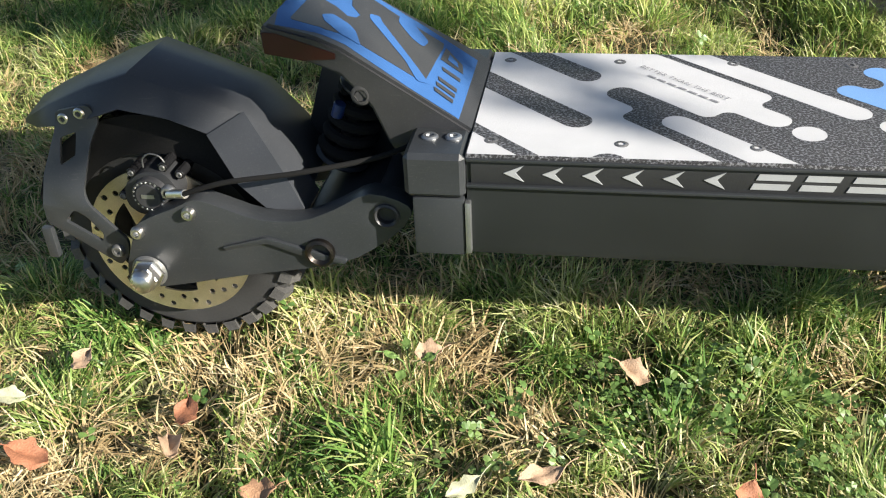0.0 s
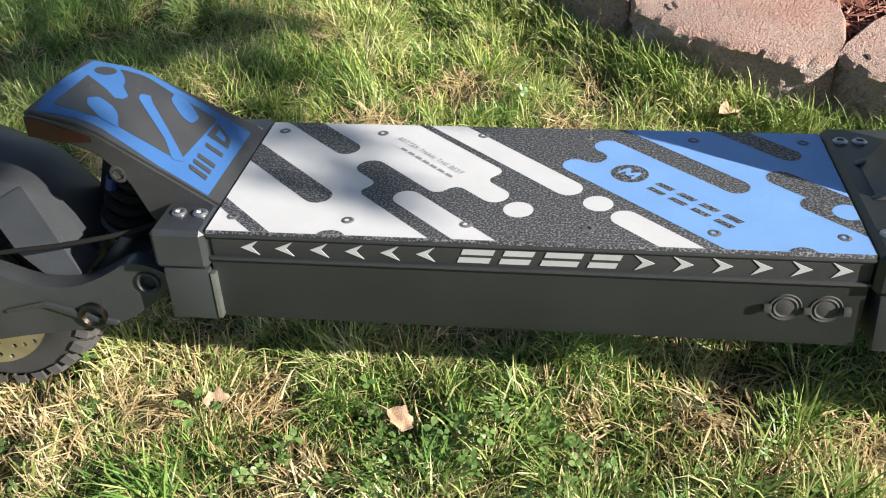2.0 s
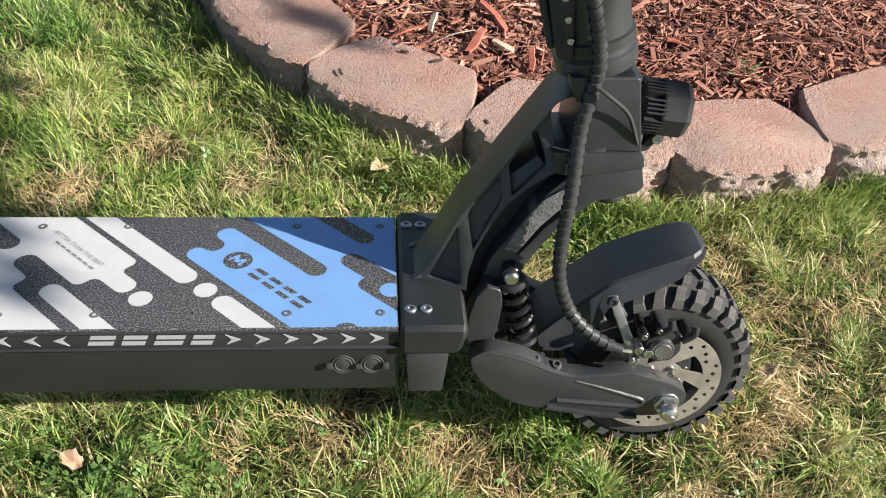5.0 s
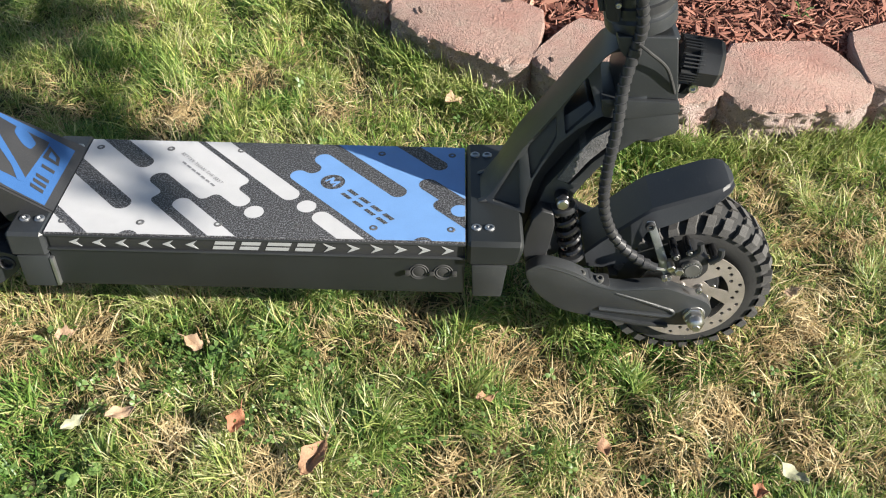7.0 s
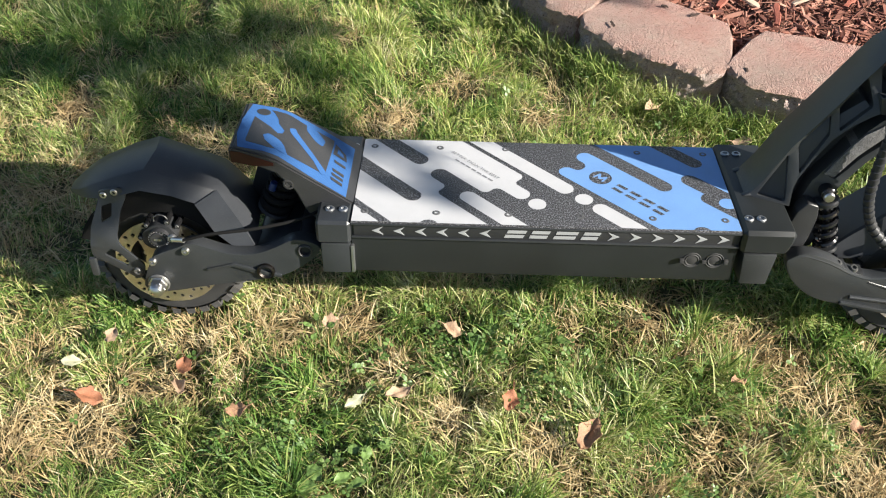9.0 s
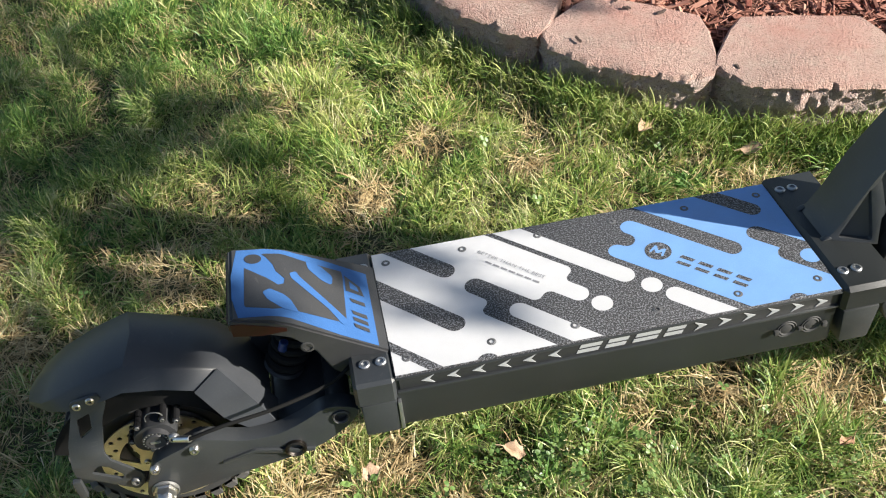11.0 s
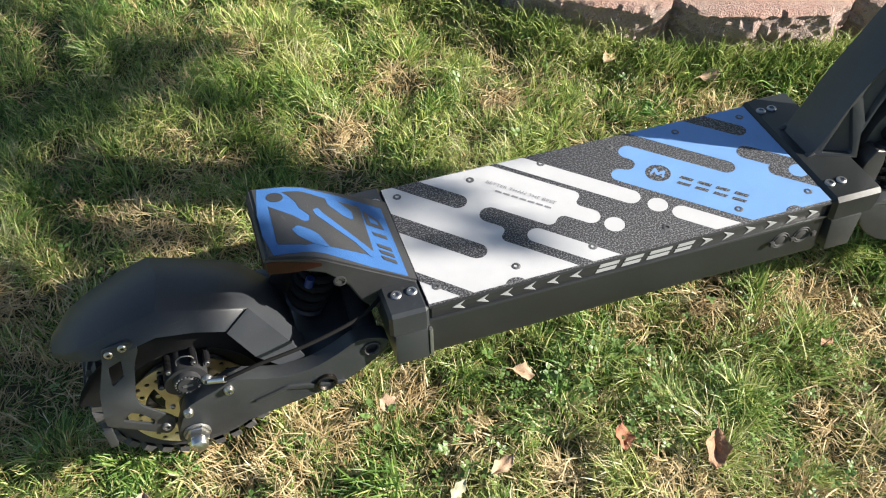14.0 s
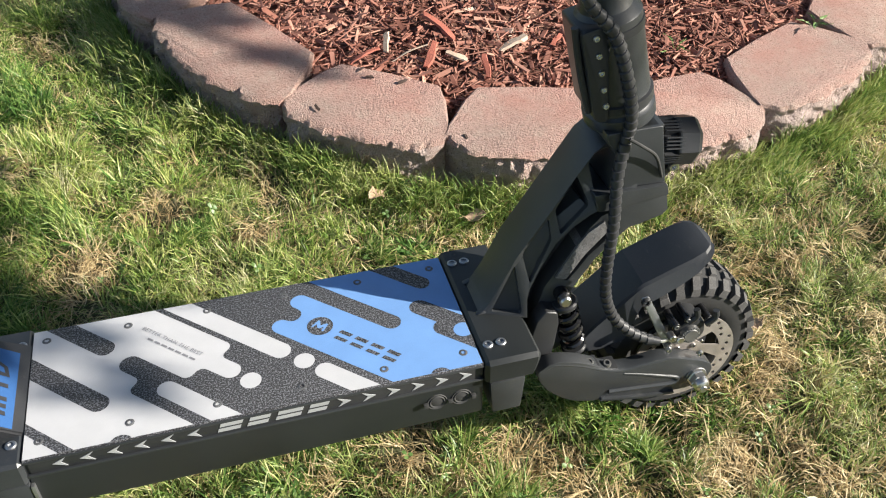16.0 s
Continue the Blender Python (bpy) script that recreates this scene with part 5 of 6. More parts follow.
W = 0.0012 + 0.0075 * rng.random(NCH) ** 2.4
W = np.minimum(W, L * 0.16)
T = 0.0006 + 0.0014 * rng.random(NCH)
yaw, pit, rol = rng.random(NCH) * 2 * np.pi, rng.normal(0, 0.22, NCH), rng.normal(0, 0.5, NCH)
ux = np.stack([np.cos(yaw) * np.cos(pit), np.sin(yaw) * np.cos(pit), np.sin(pit)], -1)
sy = np.stack([-np.sin(yaw), np.cos(yaw), np.zeros(NCH)], -1)
uz = np.cross(ux, sy)
vy = sy * np.cos(rol)[:, None] + uz * np.sin(rol)[:, None]
vz = np.cross(ux, vy)
cen = np.stack([CEN.x + ra * np.cos(ta), CEN.y + ra * np.sin(ta), hz], -1)
corners = []
for sx, s1, s2 in ((-1, -1, -1), (-1, 1, -1), (-1, 1, 1), (-1, -1, 1), (1, -1, -1), (1, 1, -1), (1, 1, 1), (1, -1, 1)):
    jit = 0.25 + 0.75 * rng.random(NCH)
    corners.append(cen + ux * (sx * L / 2)[:, None] + vy * (s1 * W * jit)[:, None] + vz * (s2 * T * jit)[:, None])
V = np.stack(corners, 1).reshape(-1, 3)
base = (np.arange(NCH) * 8)[:, None]
F = np.concatenate([base + np.array(f) for f in ((0, 1, 2, 3), (7, 6, 5, 4), (0, 4, 5, 1), (1, 5, 6, 2), (2, 6, 7, 3), (3, 7, 4, 0))])
tagged(new("bark_mulch", mesh_from("bark_mulch", V, [F], CHIP)), "shredded red-brown bark mulch in the bed", "mulch", kind="stuff")

CHIP_RED = material("red_dyed_bark", (0.34, 0.105, 0.07), 0.8, 0.0, 0.35, 60, 500, 0.6)
CHIP_PALE = material("pale_bare_wood", (0.44, 0.34, 0.26), 0.75, 0.0, 0.25, 60, 500, 0.5)
CHIP_DARK = material("dark_rotten_bark", (0.06, 0.038, 0.03), 0.85, 0.0, 0.4, 60, 500, 0.6)


def wood_chip(x, y, z, length, width, yaw, mat, what, where, seed, pitch=8):
    """A torn flake of bark: long, ragged-ended, bent and wedge-shaped."""
    r = np.random.default_rng(seed)
    bm = bmesh.new()
    rows = []
    for i in range(6):
        u = i / 5
        w = width * (0.55 + 0.45 * math.sin(math.pi * (0.15 + 0.7 * u))) * r.uniform(0.75, 1.1)
        t = width * 0.22 * r.uniform(0.6, 1.2)
        off, bend = r.uniform(-0.15, 0.15) * width, 0.06 * length * math.sin(math.pi * u)
        rows.append([bm.verts.new(((u - 0.5) * length + r.uniform(-0.06, 0.06) * length, off + a * w / 2, bend + b * t)) for a, b in ((-1, -0.5), (1, -0.5), (0.8, 0.6), (-0.7, 0.9))])
    for p, q in zip(rows, rows[1:]):
        for k in range(4):
            bm.faces.new((p[k], p[(k + 1) % 4], q[(k + 1) % 4], q[k]))
    bm.faces.new(rows[0]), bm.faces.new(rows[-1])
    ob = new("wood_chip", finish("wood_chip", bm, mat, 30))
    ob.matrix_world = pose(x, y, z, r.uniform(-15, 15), -pitch, yaw)
    return tagged(ob, what + " lying " + where, "wood chip", "loose chips on the bed")


BED, BLOCK = "on the bark mulch", "on a concrete edging block"
for k, (x, y, z, length, width, yaw, mat, what, where) in enumerate([
    (0.677, 1.045, 0.118, 0.062, 0.015, 75, CHIP_PALE, "short pale wood stick", BED), (0.72, 1.0, 0.112, 0.085, 0.006, 12, CHIP_PALE, "thin pale twig", BED),
    (0.808, 1.08, 0.114, 0.1, 0.022, 125, CHIP_RED, "long red-dyed bark flake", BED), (0.765, 0.985, 0.112, 0.075, 0.02, 60, CHIP_RED, "red-dyed bark flake", BED),
    (0.873, 0.918, 0.112, 0.07, 0.018, 80, CHIP_RED, "red-dyed bark flake", BED), (0.955, 0.985, 0.108, 0.075, 0.026, 15, CHIP_PALE, "broad pale bark flake", BED),
    (0.62, 1.012, 0.112, 0.08, 0.014, 15, CHIP_RED, "red-dyed bark flake", BED), (0.82, 0.968, 0.108, 0.05, 0.018, 150, CHIP_PALE, "pale bark flake", BED),
    (1.05, 0.97, 0.106, 0.07, 0.014, 40, CHIP_RED, "red-dyed bark flake", BED), (1.2, 0.99, 0.106, 0.06, 0.013, 160, CHIP_RED, "red-dyed bark flake", BED),
    (0.487, 0.856, 0.1165, 0.02, 0.007, 110, CHIP_DARK, "dark bark crumb", BLOCK), (0.615, 0.931, 0.1165, 0.018, 0.008, 160, CHIP_DARK, "dark bark crumb", BLOCK),
    (0.68, 0.9, 0.1165, 0.022, 0.008, 20, CHIP_DARK, "dark bark crumb", BLOCK), (0.762, 0.698, 0.1165, 0.013, 0.006, 100, CHIP_DARK, "dark bark crumb", BLOCK),
    (0.604, 0.963, 0.1165, 0.014, 0.006, 40, CHIP_DARK, "dark bark crumb", BLOCK), (0.423, 0.935, 0.1, 0.028, 0.022, 30, CHIP_PALE, "grey chip of broken block", "in a joint between edging blocks")]):
    wood_chip(x, y, z, length, width, yaw, mat, what, where, 300 + k, 12 if where == BED else 2)

# ---- grass ----
GREEN = blade_material("grass_blades", [(0, (0.053, 0.108, 0.024)), (0.22, (0.12, 0.212, 0.044)), (0.46, (0.25, 0.345, 0.088)), (0.68, (0.442, 0.478, 0.161)), (1, (0.71, 0.65, 0.425))], 0.43, 0.3, 7.0, 0.42)
LUSH = blade_material("lush_green_blades", [(0, (0.04, 0.099, 0.02)), (0.3, (0.086, 0.192, 0.037)), (0.55, (0.182, 0.3, 0.066)), (0.82, (0.346, 0.424, 0.132)), (1, (0.595, 0.571, 0.345))], 0.43, 0.3, 7.0, 0.42)
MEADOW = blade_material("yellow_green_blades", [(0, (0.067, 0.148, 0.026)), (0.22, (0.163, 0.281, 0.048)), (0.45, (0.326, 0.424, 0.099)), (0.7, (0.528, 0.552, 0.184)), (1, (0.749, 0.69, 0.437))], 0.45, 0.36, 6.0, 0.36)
STRAW = blade_material("dry_grass", [(0.0, (0.24, 0.152, 0.073)), (0.35, (0.43, 0.315, 0.155)), (0.7, (0.6, 0.475, 0.26)), (1.0, (0.77, 0.665, 0.43))], 0.55, 0.2, 9.0)
# bleached patches and green cushions of this lawn: x, y, radius
DRY = [(-0.45, -0.15, 0.12), (-0.33, -0.09, 0.07), (-0.24, -0.03, 0.06), (-0.22, 0.03, 0.05), (-0.62, -0.22, 0.16), (-0.55, -0.03, 0.05), (-0.03, 0.075, 0.04), (0.05, -0.04, 0.04), (0.487, 0.065, 0.06), (0.65, 0.04, 0.07), (0.37, 0.085, 0.035), (1.08, 0.05, 0.13), (0.98, -0.06, 0.08), (1.14, -0.06, 0.09), (0.5, -0.32, 0.1), (0.62, -0.15, 0.05), (0.3, -0.19, 0.06), (0.8, -0.2, 0.07), (0.13, -0.15, 0.05), (-0.12, 0.885, 0.055), (0.01, 0.605, 0.06), (-0.22, 0.63, 0.05), (-0.3, 0.69, 0.04), (-0.36, 0.47, 0.06), (-0.62, 0.4, 0.08), (0.15, 0.72, 0.04), (0.32, 0.62, 0.04), (-0.45, 0.26, 0.08), (-0.68, 0.62, 0.06), (1.16, 0.12, 0.07), (0.56, 0.0, 0.06), (0.73, -0.1, 0.07), (0.9, -0.12, 0.08)]
CUSHIONS = [(-0.458, 0.028, 0.08), (-0.38, 0.045, 0.05), (-0.29, 0.05, 0.05), (0.93, 0.03, 0.06), (0.82, 0.05, 0.05), (0.043, 0.069, 0.06), (0.11, 0.075, 0.06), (-0.11, -0.09, 0.1), (0.19, 0.006, 0.09), (-0.1, -0.23, 0.12), (0.42, -0.1, 0.08), (0.28, 0.03, 0.06), (-0.38, 1.25, 0.3), (-0.16, 1.13, 0.16), (0.06, 1.02, 0.12), (-0.46, 0.98, 0.16), (-0.75, 0.9, 0.25), (0.1, 0.83, 0.07), (-0.05, 0.72, 0.06), (0.2, 0.66, 0.05), (-0.2, 0.78, 0.07), (-0.12, 0.52, 0.1), (0.03, -0.2, 0.09), (-0.5, 0.62, 0.1), (0.6, 0.52, 0.06), (0.9, 0.5, 0.08)]


def spread_of(spots, x, y):
    d = np.zeros_like(x)
    for cx, cy, r in spots:
        d = np.maximum(d, np.exp(-((x - cx) ** 2 + (y - cy) ** 2) / (0.72 * r * r)))
    return d


def dryness(x, y):
    d = 0.7 * vnoise(x, y, 9.0, 21) * vnoise(x, y, 17.0, 22) + 0.5 * vnoise(x, y, 38.0, 23) - 0.24
    d = d + 1.0 * spread_of(DRY, x, y) * np.clip(1.7 * vnoise(x, y, 19.0, 24) - 0.15, 0, 1) - 0.25 * spread_of(CUSHIONS, x, y)
    return np.clip(d * (1.35 - 0.6 * clumps(x, y)), 0, 1)


def in_lawn(x, y):
    return np.hypot(x - CEN.x, y - CEN.y) > RAD + 0.006


def kept(x, y):
    """The lawn round the scooter, thinning out away from it."""
    d = np.maximum.reduce([-0.72 - x + 0.3 * np.clip(-y, 0, 1) - 0.42 * np.clip(y - 0.2, 0, 2), -0.44 - y, x - 1.22 - 0.62 * np.clip(y + 0.2, 0, 3), y - 1.5])
    return in_lawn(x, y) & (rng.random(len(x)) < np.clip(1 - d / 0.18, 0, 1))


def comb(x, y):
    """The way the blades are swept, alike over a hand's breadth."""
    return 9.0 * vnoise(x, y, 7.0, 61) + 6.0 * vnoise(x, y, 19.0, 62)


def blades(name, px, py, length, width, lean, bend, mat, lift=0.0):
    """Tapered, arching blades as one mesh: seven points each."""
    m = len(px)
    az, tilt = lean
    face = az + rng.normal(0, 0.8, m)
    sd = np.stack([-np.sin(face), np.cos(face), rng.normal(0, 0.25, m)], -1) * (width / 2)[:, None]
    p = np.stack([px, py, ground_height(px, py) + lift], -1)
    turn = rng.normal(0, 0.25, m)
    rings = [p - sd, p + sd]
    for step, part_len, thin in ((0.0, 0.36, 0.96), (0.45, 0.34, 0.72), (1.0, 0.3, 0.0)):
        t, a = np.clip(tilt + bend * step, -1.5, 1.85), az + turn * step
        p = p + np.stack([np.cos(a) * np.sin(t), np.sin(a) * np.sin(t), np.cos(t)], -1) * (length * part_len)[:, None]
        p[:, 2] = np.maximum(p[:, 2], GZ - 0.004)
        rings += [p + sd * thin, p - sd * thin] if thin else [p]
    V = np.stack(rings, 1).reshape(-1, 3)
    b = (np.arange(m) * 7)[:, None]
    return mesh_from(name, V, [b + np.array([0, 1, 2, 3]), b + np.array([3, 2, 4, 5]), b + np.array([5, 4, 6])], mat, True)


def scatter(count, per, spread):
    """Tufts over the lawn: crowns, and for each blade its crown and its root."""
    tx, ty = rng.uniform(-1.3, 2.2, count), rng.uniform(-0.62, 1.65, count)
    ok = kept(tx, ty)
    tx, ty = tx[ok], ty[ok]
    k = rng.integers(per[0], per[1], len(tx))
    i = np.repeat(np.arange(len(tx)), k)
    return tx, ty, i, tx[i] + rng.normal(0, spread, len(i)), ty[i] + rng.normal(0, spread, len(i))


# low fine cover, then the swept tufts that stand over it
tx, ty, i, px, py = scatter(34000, (4, 9), 0.008)
az = rng.random(len(i)) * 2 * np.pi
tilt = np.abs(rng.normal(0.6, 0.35, len(i)))
ln = (0.018 + 0.026 * rng.random(len(i))) * (1 + 0.6 * np.clip((py - 0.35) / 0.3, 0, 1))
wd = 0.0009 + 0.0011 * rng.random(len(i))
cx, cy, j, qx, qy = scatter(13000, (16, 34), 1.0)
rad = rng.uniform(0.004, 0.013, len(cx))[j]
ox, oy = (qx - cx[j]), (qy - cy[j])
qx, qy = cx[j] + ox * rad, cy[j] + oy * rad
way = comb(cx, cy) + rng.normal(0, 0.7, len(cx))
push = np.clip(0.2 + 0.75 * vnoise(cx, cy, 7.0, 63) + rng.normal(0, 0.15, len(cx)), 0.05, 1.1)
dx = ox * 0.3 + push[j] * np.cos(way[j]) + rng.normal(0, 0.16, len(j))
dy = oy * 0.3 + push[j] * np.sin(way[j]) + rng.normal(0, 0.16, len(j))
vig = np.clip(vnoise(cx, cy, 5.0, 31) * 0.5 + vnoise(cx, cy, 14.0, 32) * 0.5 + 0.22 * spread_of(CUSHIONS, cx, cy), 0, 1.1)
hq = ((0.023 + 0.05 * vig) * rng.uniform(0.75, 1.25, len(cx)))[j] * (0.5 + 0.65 * rng.random(len(j)))
coarse = np.clip(vnoise(cx, cy, 6.0, 33) * 1.3 - 0.25 + 0.5 * spread_of(CUSHIONS, cx, cy), 0, 1)[j]
wq = (0.0014 + 0.0012 * coarse) * (0.7 + 0.7 * rng.random(len(j)))
px, py = np.concatenate([px, qx]), np.concatenate([py, qy])
az, tilt = np.concatenate([az, np.arctan2(dy, dx)]), np.concatenate([tilt, np.clip(np.hypot(dx, dy), 0, 1.3)])
ln, wd = np.concatenate([ln, hq]), np.concatenate([wd, wq])
dry = dryness(px, py)
# pressed down round the tyres
ln = ln * (1 - 0.45 * spread_of([(FX, 0.03, 0.11), (RX + 0.01, 0.03, 0.1)], px, py))
ln = ln * (0.55 + 0.75 * clumps(px, py)) * (1 - 0.25 * dry) * (1 - 0.12 * np.clip((py - 0.4) / 0.3, 0, 1))
bd = rng.normal(0.85, 0.6, len(px))
green = (rng.random(len(px)) > dry * 1.1) & in_lawn(px, py)
lush = rng.random(len(px)) < np.clip(0.9 * spread_of(CUSHIONS, px, py) + 0.8 * vnoise(px, py, 11.0, 34) - 0.34, 0, 1)
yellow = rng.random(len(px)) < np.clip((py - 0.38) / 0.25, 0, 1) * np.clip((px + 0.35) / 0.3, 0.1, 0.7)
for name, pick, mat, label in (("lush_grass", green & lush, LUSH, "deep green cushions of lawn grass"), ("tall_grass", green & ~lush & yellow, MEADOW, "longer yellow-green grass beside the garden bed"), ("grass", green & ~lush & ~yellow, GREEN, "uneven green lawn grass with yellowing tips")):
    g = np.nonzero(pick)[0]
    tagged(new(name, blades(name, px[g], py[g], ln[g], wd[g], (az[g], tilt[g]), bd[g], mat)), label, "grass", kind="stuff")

# dead grass: thin stems between the green, thick mats in the bleached patches
tx, ty, i, px, py = scatter(60000, (4, 9), 0.012)
dry = dryness(px, py)
s = np.nonzero((rng.random(len(px)) < 0.2 - 0.12 * np.clip((py - 0.4) / 0.2, 0, 1) + 1.0 * dry) & in_lawn(px, py))[0]
m, dry = len(s), dry[s]
flat = rng.random(m) < 0.45 + 0.4 * dry
way = comb(px[s], py[s]) + np.where(flat, rng.normal(0, 1.1, m), rng.normal(0, 0.7, m))
tilt = np.where(flat, np.clip(rng.normal(1.3, 0.18, m), 0.7, 1.56), np.abs(rng.normal(0.6, 0.3, m)))
lift = np.where(flat, rng.random(m) * (0.01 + 0.02 * dry), 0.0)
tagged(new("dry_grass", blades("dry_grass", px[s], py[s], 0.018 + 0.032 * rng.random(m), 0.001 + 0.0014 * rng.random(m), (way, tilt), rng.normal(0.3, 0.5, m), STRAW, lift)), "matted straw-coloured dead grass in the lawn", "dry grass", kind="stuff")

# longer tufts against the stones
tn = 1700
ta = np.radians(rng.uniform(-205, -10, tn))
k = rng.integers(7, 15, tn)
i = np.repeat(np.arange(tn), k)
tr = RAD + 0.012 + np.abs(rng.normal(0, 0.035, tn))
px = (CEN.x + tr * np.cos(ta))[i] + rng.normal(0, 0.007, len(i))
py = (CEN.y + tr * np.sin(ta))[i] + rng.normal(0, 0.007, len(i))
s = np.nonzero(in_lawn(px, py) & (vnoise(px, py, 9.0, 41) > 0.3))[0]
m = len(s)
tagged(new("edge_grass", blades("edge_grass", px[s], py[s], 0.035 + 0.055 * rng.random(m), 0.0012 + 0.0016 * rng.random(m), (ta[i][s] + rng.normal(0, 1.3, m), np.abs(rng.normal(0.25, 0.25, m))), rng.normal(0.7, 0.45, m), GREEN)), "long uncut grass along the edging stones", "grass", kind="stuff")

# the lawn goes on all round, thinner where it is far off
m = 90000
px, py = rng.normal(0.4, 3.2, m), rng.normal(0.6, 3.2, m)
near = (px > -0.85 - 0.42 * np.clip(py - 0.2, 0, 2)) & (px < 1.35 + 0.62 * np.clip(py + 0.2, 0, 3)) & (py > -0.55) & (py < 1.55)
s = np.nonzero(~near & in_lawn(px, py))[0]
m = len(s)
tagged(new("outer_lawn", blades("outer_lawn", px[s], py[s], 0.04 + 0.05 * rng.random(m), 0.006 + 0.006 * rng.random(m), (rng.random(m) * 6.28, np.abs(rng.normal(0.5, 0.3, m))), rng.normal(0.5, 0.4, m), GREEN)), "green lawn grass around the garden bed", "grass", kind="stuff")

# clover
CLOVER = blade_material("clover_leaves", [(0.0, (0.06, 0.12, 0.03)), (0.5, (0.12, 0.21, 0.055)), (1.0, (0.22, 0.31, 0.1))], 0.4, 0.3)
spots = [(0.14, -0.01, 0.05), (0.18, 0.0, 0.05), (0.22, 0.0, 0.04), (-0.1, -0.2, 0.07), (-0.2, -0.17, 0.05), (0.0, -0.27, 0.07), (0.42, -0.11, 0.06), (0.55, -0.06, 0.06), (0.3, -0.1, 0.05), (0.02, -0.06, 0.05), (0.5, -0.26, 0.07), (0.7, -0.2, 0.07), (0.36, -0.01, 0.05)]
cx = np.concatenate([np.full(24, a) + rng.normal(0, r * 0.6, 24) for a, b, r in spots] + [rng.uniform(-1.0, 1.4, 150)])
cy = np.concatenate([np.full(24, b) + rng.normal(0, r * 0.6, 24) for a, b, r in spots] + [rng.uniform(-0.5, 0.7, 150)])
ok = in_lawn(cx, cy)
cx, cy = cx[ok], cy[ok]
n = len(cx)
hz = ground_height(cx, cy) + rng.uniform(0.022, 0.05, n)
V, F = [], []
az0 = rng.random(n) * 6.28
size = rng.uniform(0.0042, 0.0078, n)
tiltx, tilty = rng.normal(0, 0.35, n), rng.normal(0, 0.35, n)
shape = [(0.05, 0.0), (0.5, 0.42), (1.05, 0.48), (1.3, 0.2), (1.22, 0.0), (1.3, -0.2), (1.05, -0.48), (0.5, -0.42)]
for leaf in range(3):
    az = az0 + leaf * 2.094
    for u, v in shape:
        x, y = (u * np.cos(az) - v * np.sin(az)) * size, (u * np.sin(az) + v * np.cos(az)) * size
        V.append(np.stack([cx + x, cy + y, hz + x * tiltx + y * tilty + 0.25 * size * (u * 0.5 + abs(v))], -1))
V = np.stack(V, 1).reshape(-1, 3)
base = (np.arange(n) * 24)[:, None]
F = np.concatenate([base + leaf * 8 + np.arange(8) for leaf in range(3)])
tagged(new("clover", mesh_from("clover", V, [F], CLOVER)), "small green clover leaves in the lawn", "clover", kind="stuff")


def leaf_mesh(name, seed, mat, length, width, curl, lobes):
    """A dry or fresh leaf: lobed outline, folded along its rib, curled and slightly thick."""
    r = np.random.default_rng(seed)
    bm = bmesh.new()
    rows, nu, nv = [], 12, 6
    for i in range(nu + 1):
        u = i / nu
        half = width / 2 * (math.sin(math.pi * min(u * 1.02, 1)) ** 0.75 + 0.02) * (1 + lobes * math.sin(u * 17 + seed) + 0.3 * noise.noise(Vector((u * 7, seed, 0))))
        row = []
        for j in range(-nv // 2, nv // 2 + 1):
            v = j / (nv / 2)
            x, y = (u - 0.5) * length, v * half
            z = 0.6 * curl * length * (0.9 * (u - 0.5) ** 2 + 0.35 * abs(v) * half / width * 4 * (0.4 + 0.6 * math.sin(u * 5 + seed))) + 0.07 * length * noise.noise(Vector((u * 4, v * 1.5, seed)))
            row.append(bm.verts.new((x, y, z)))
        rows.append(row)
    for a, b in zip(rows, rows[1:]):
        for j in range(len(a) - 1):
            bm.faces.new((a[j], a[j + 1], b[j + 1], b[j]))
    bmesh.ops.recalc_face_normals(bm, faces=bm.faces)
    bmesh.ops.solidify(bm, geom=list(bm.faces), thickness=0.0005)
    sweep([(length * 0.48, 0, curl * length * 0.2), (length * 0.62, 0.002, curl * length * 0.3), (length * 0.8, 0.004, curl * length * 0.3)], 0.0006, 6, bm)
    return finish(name, bm, mat, 60)


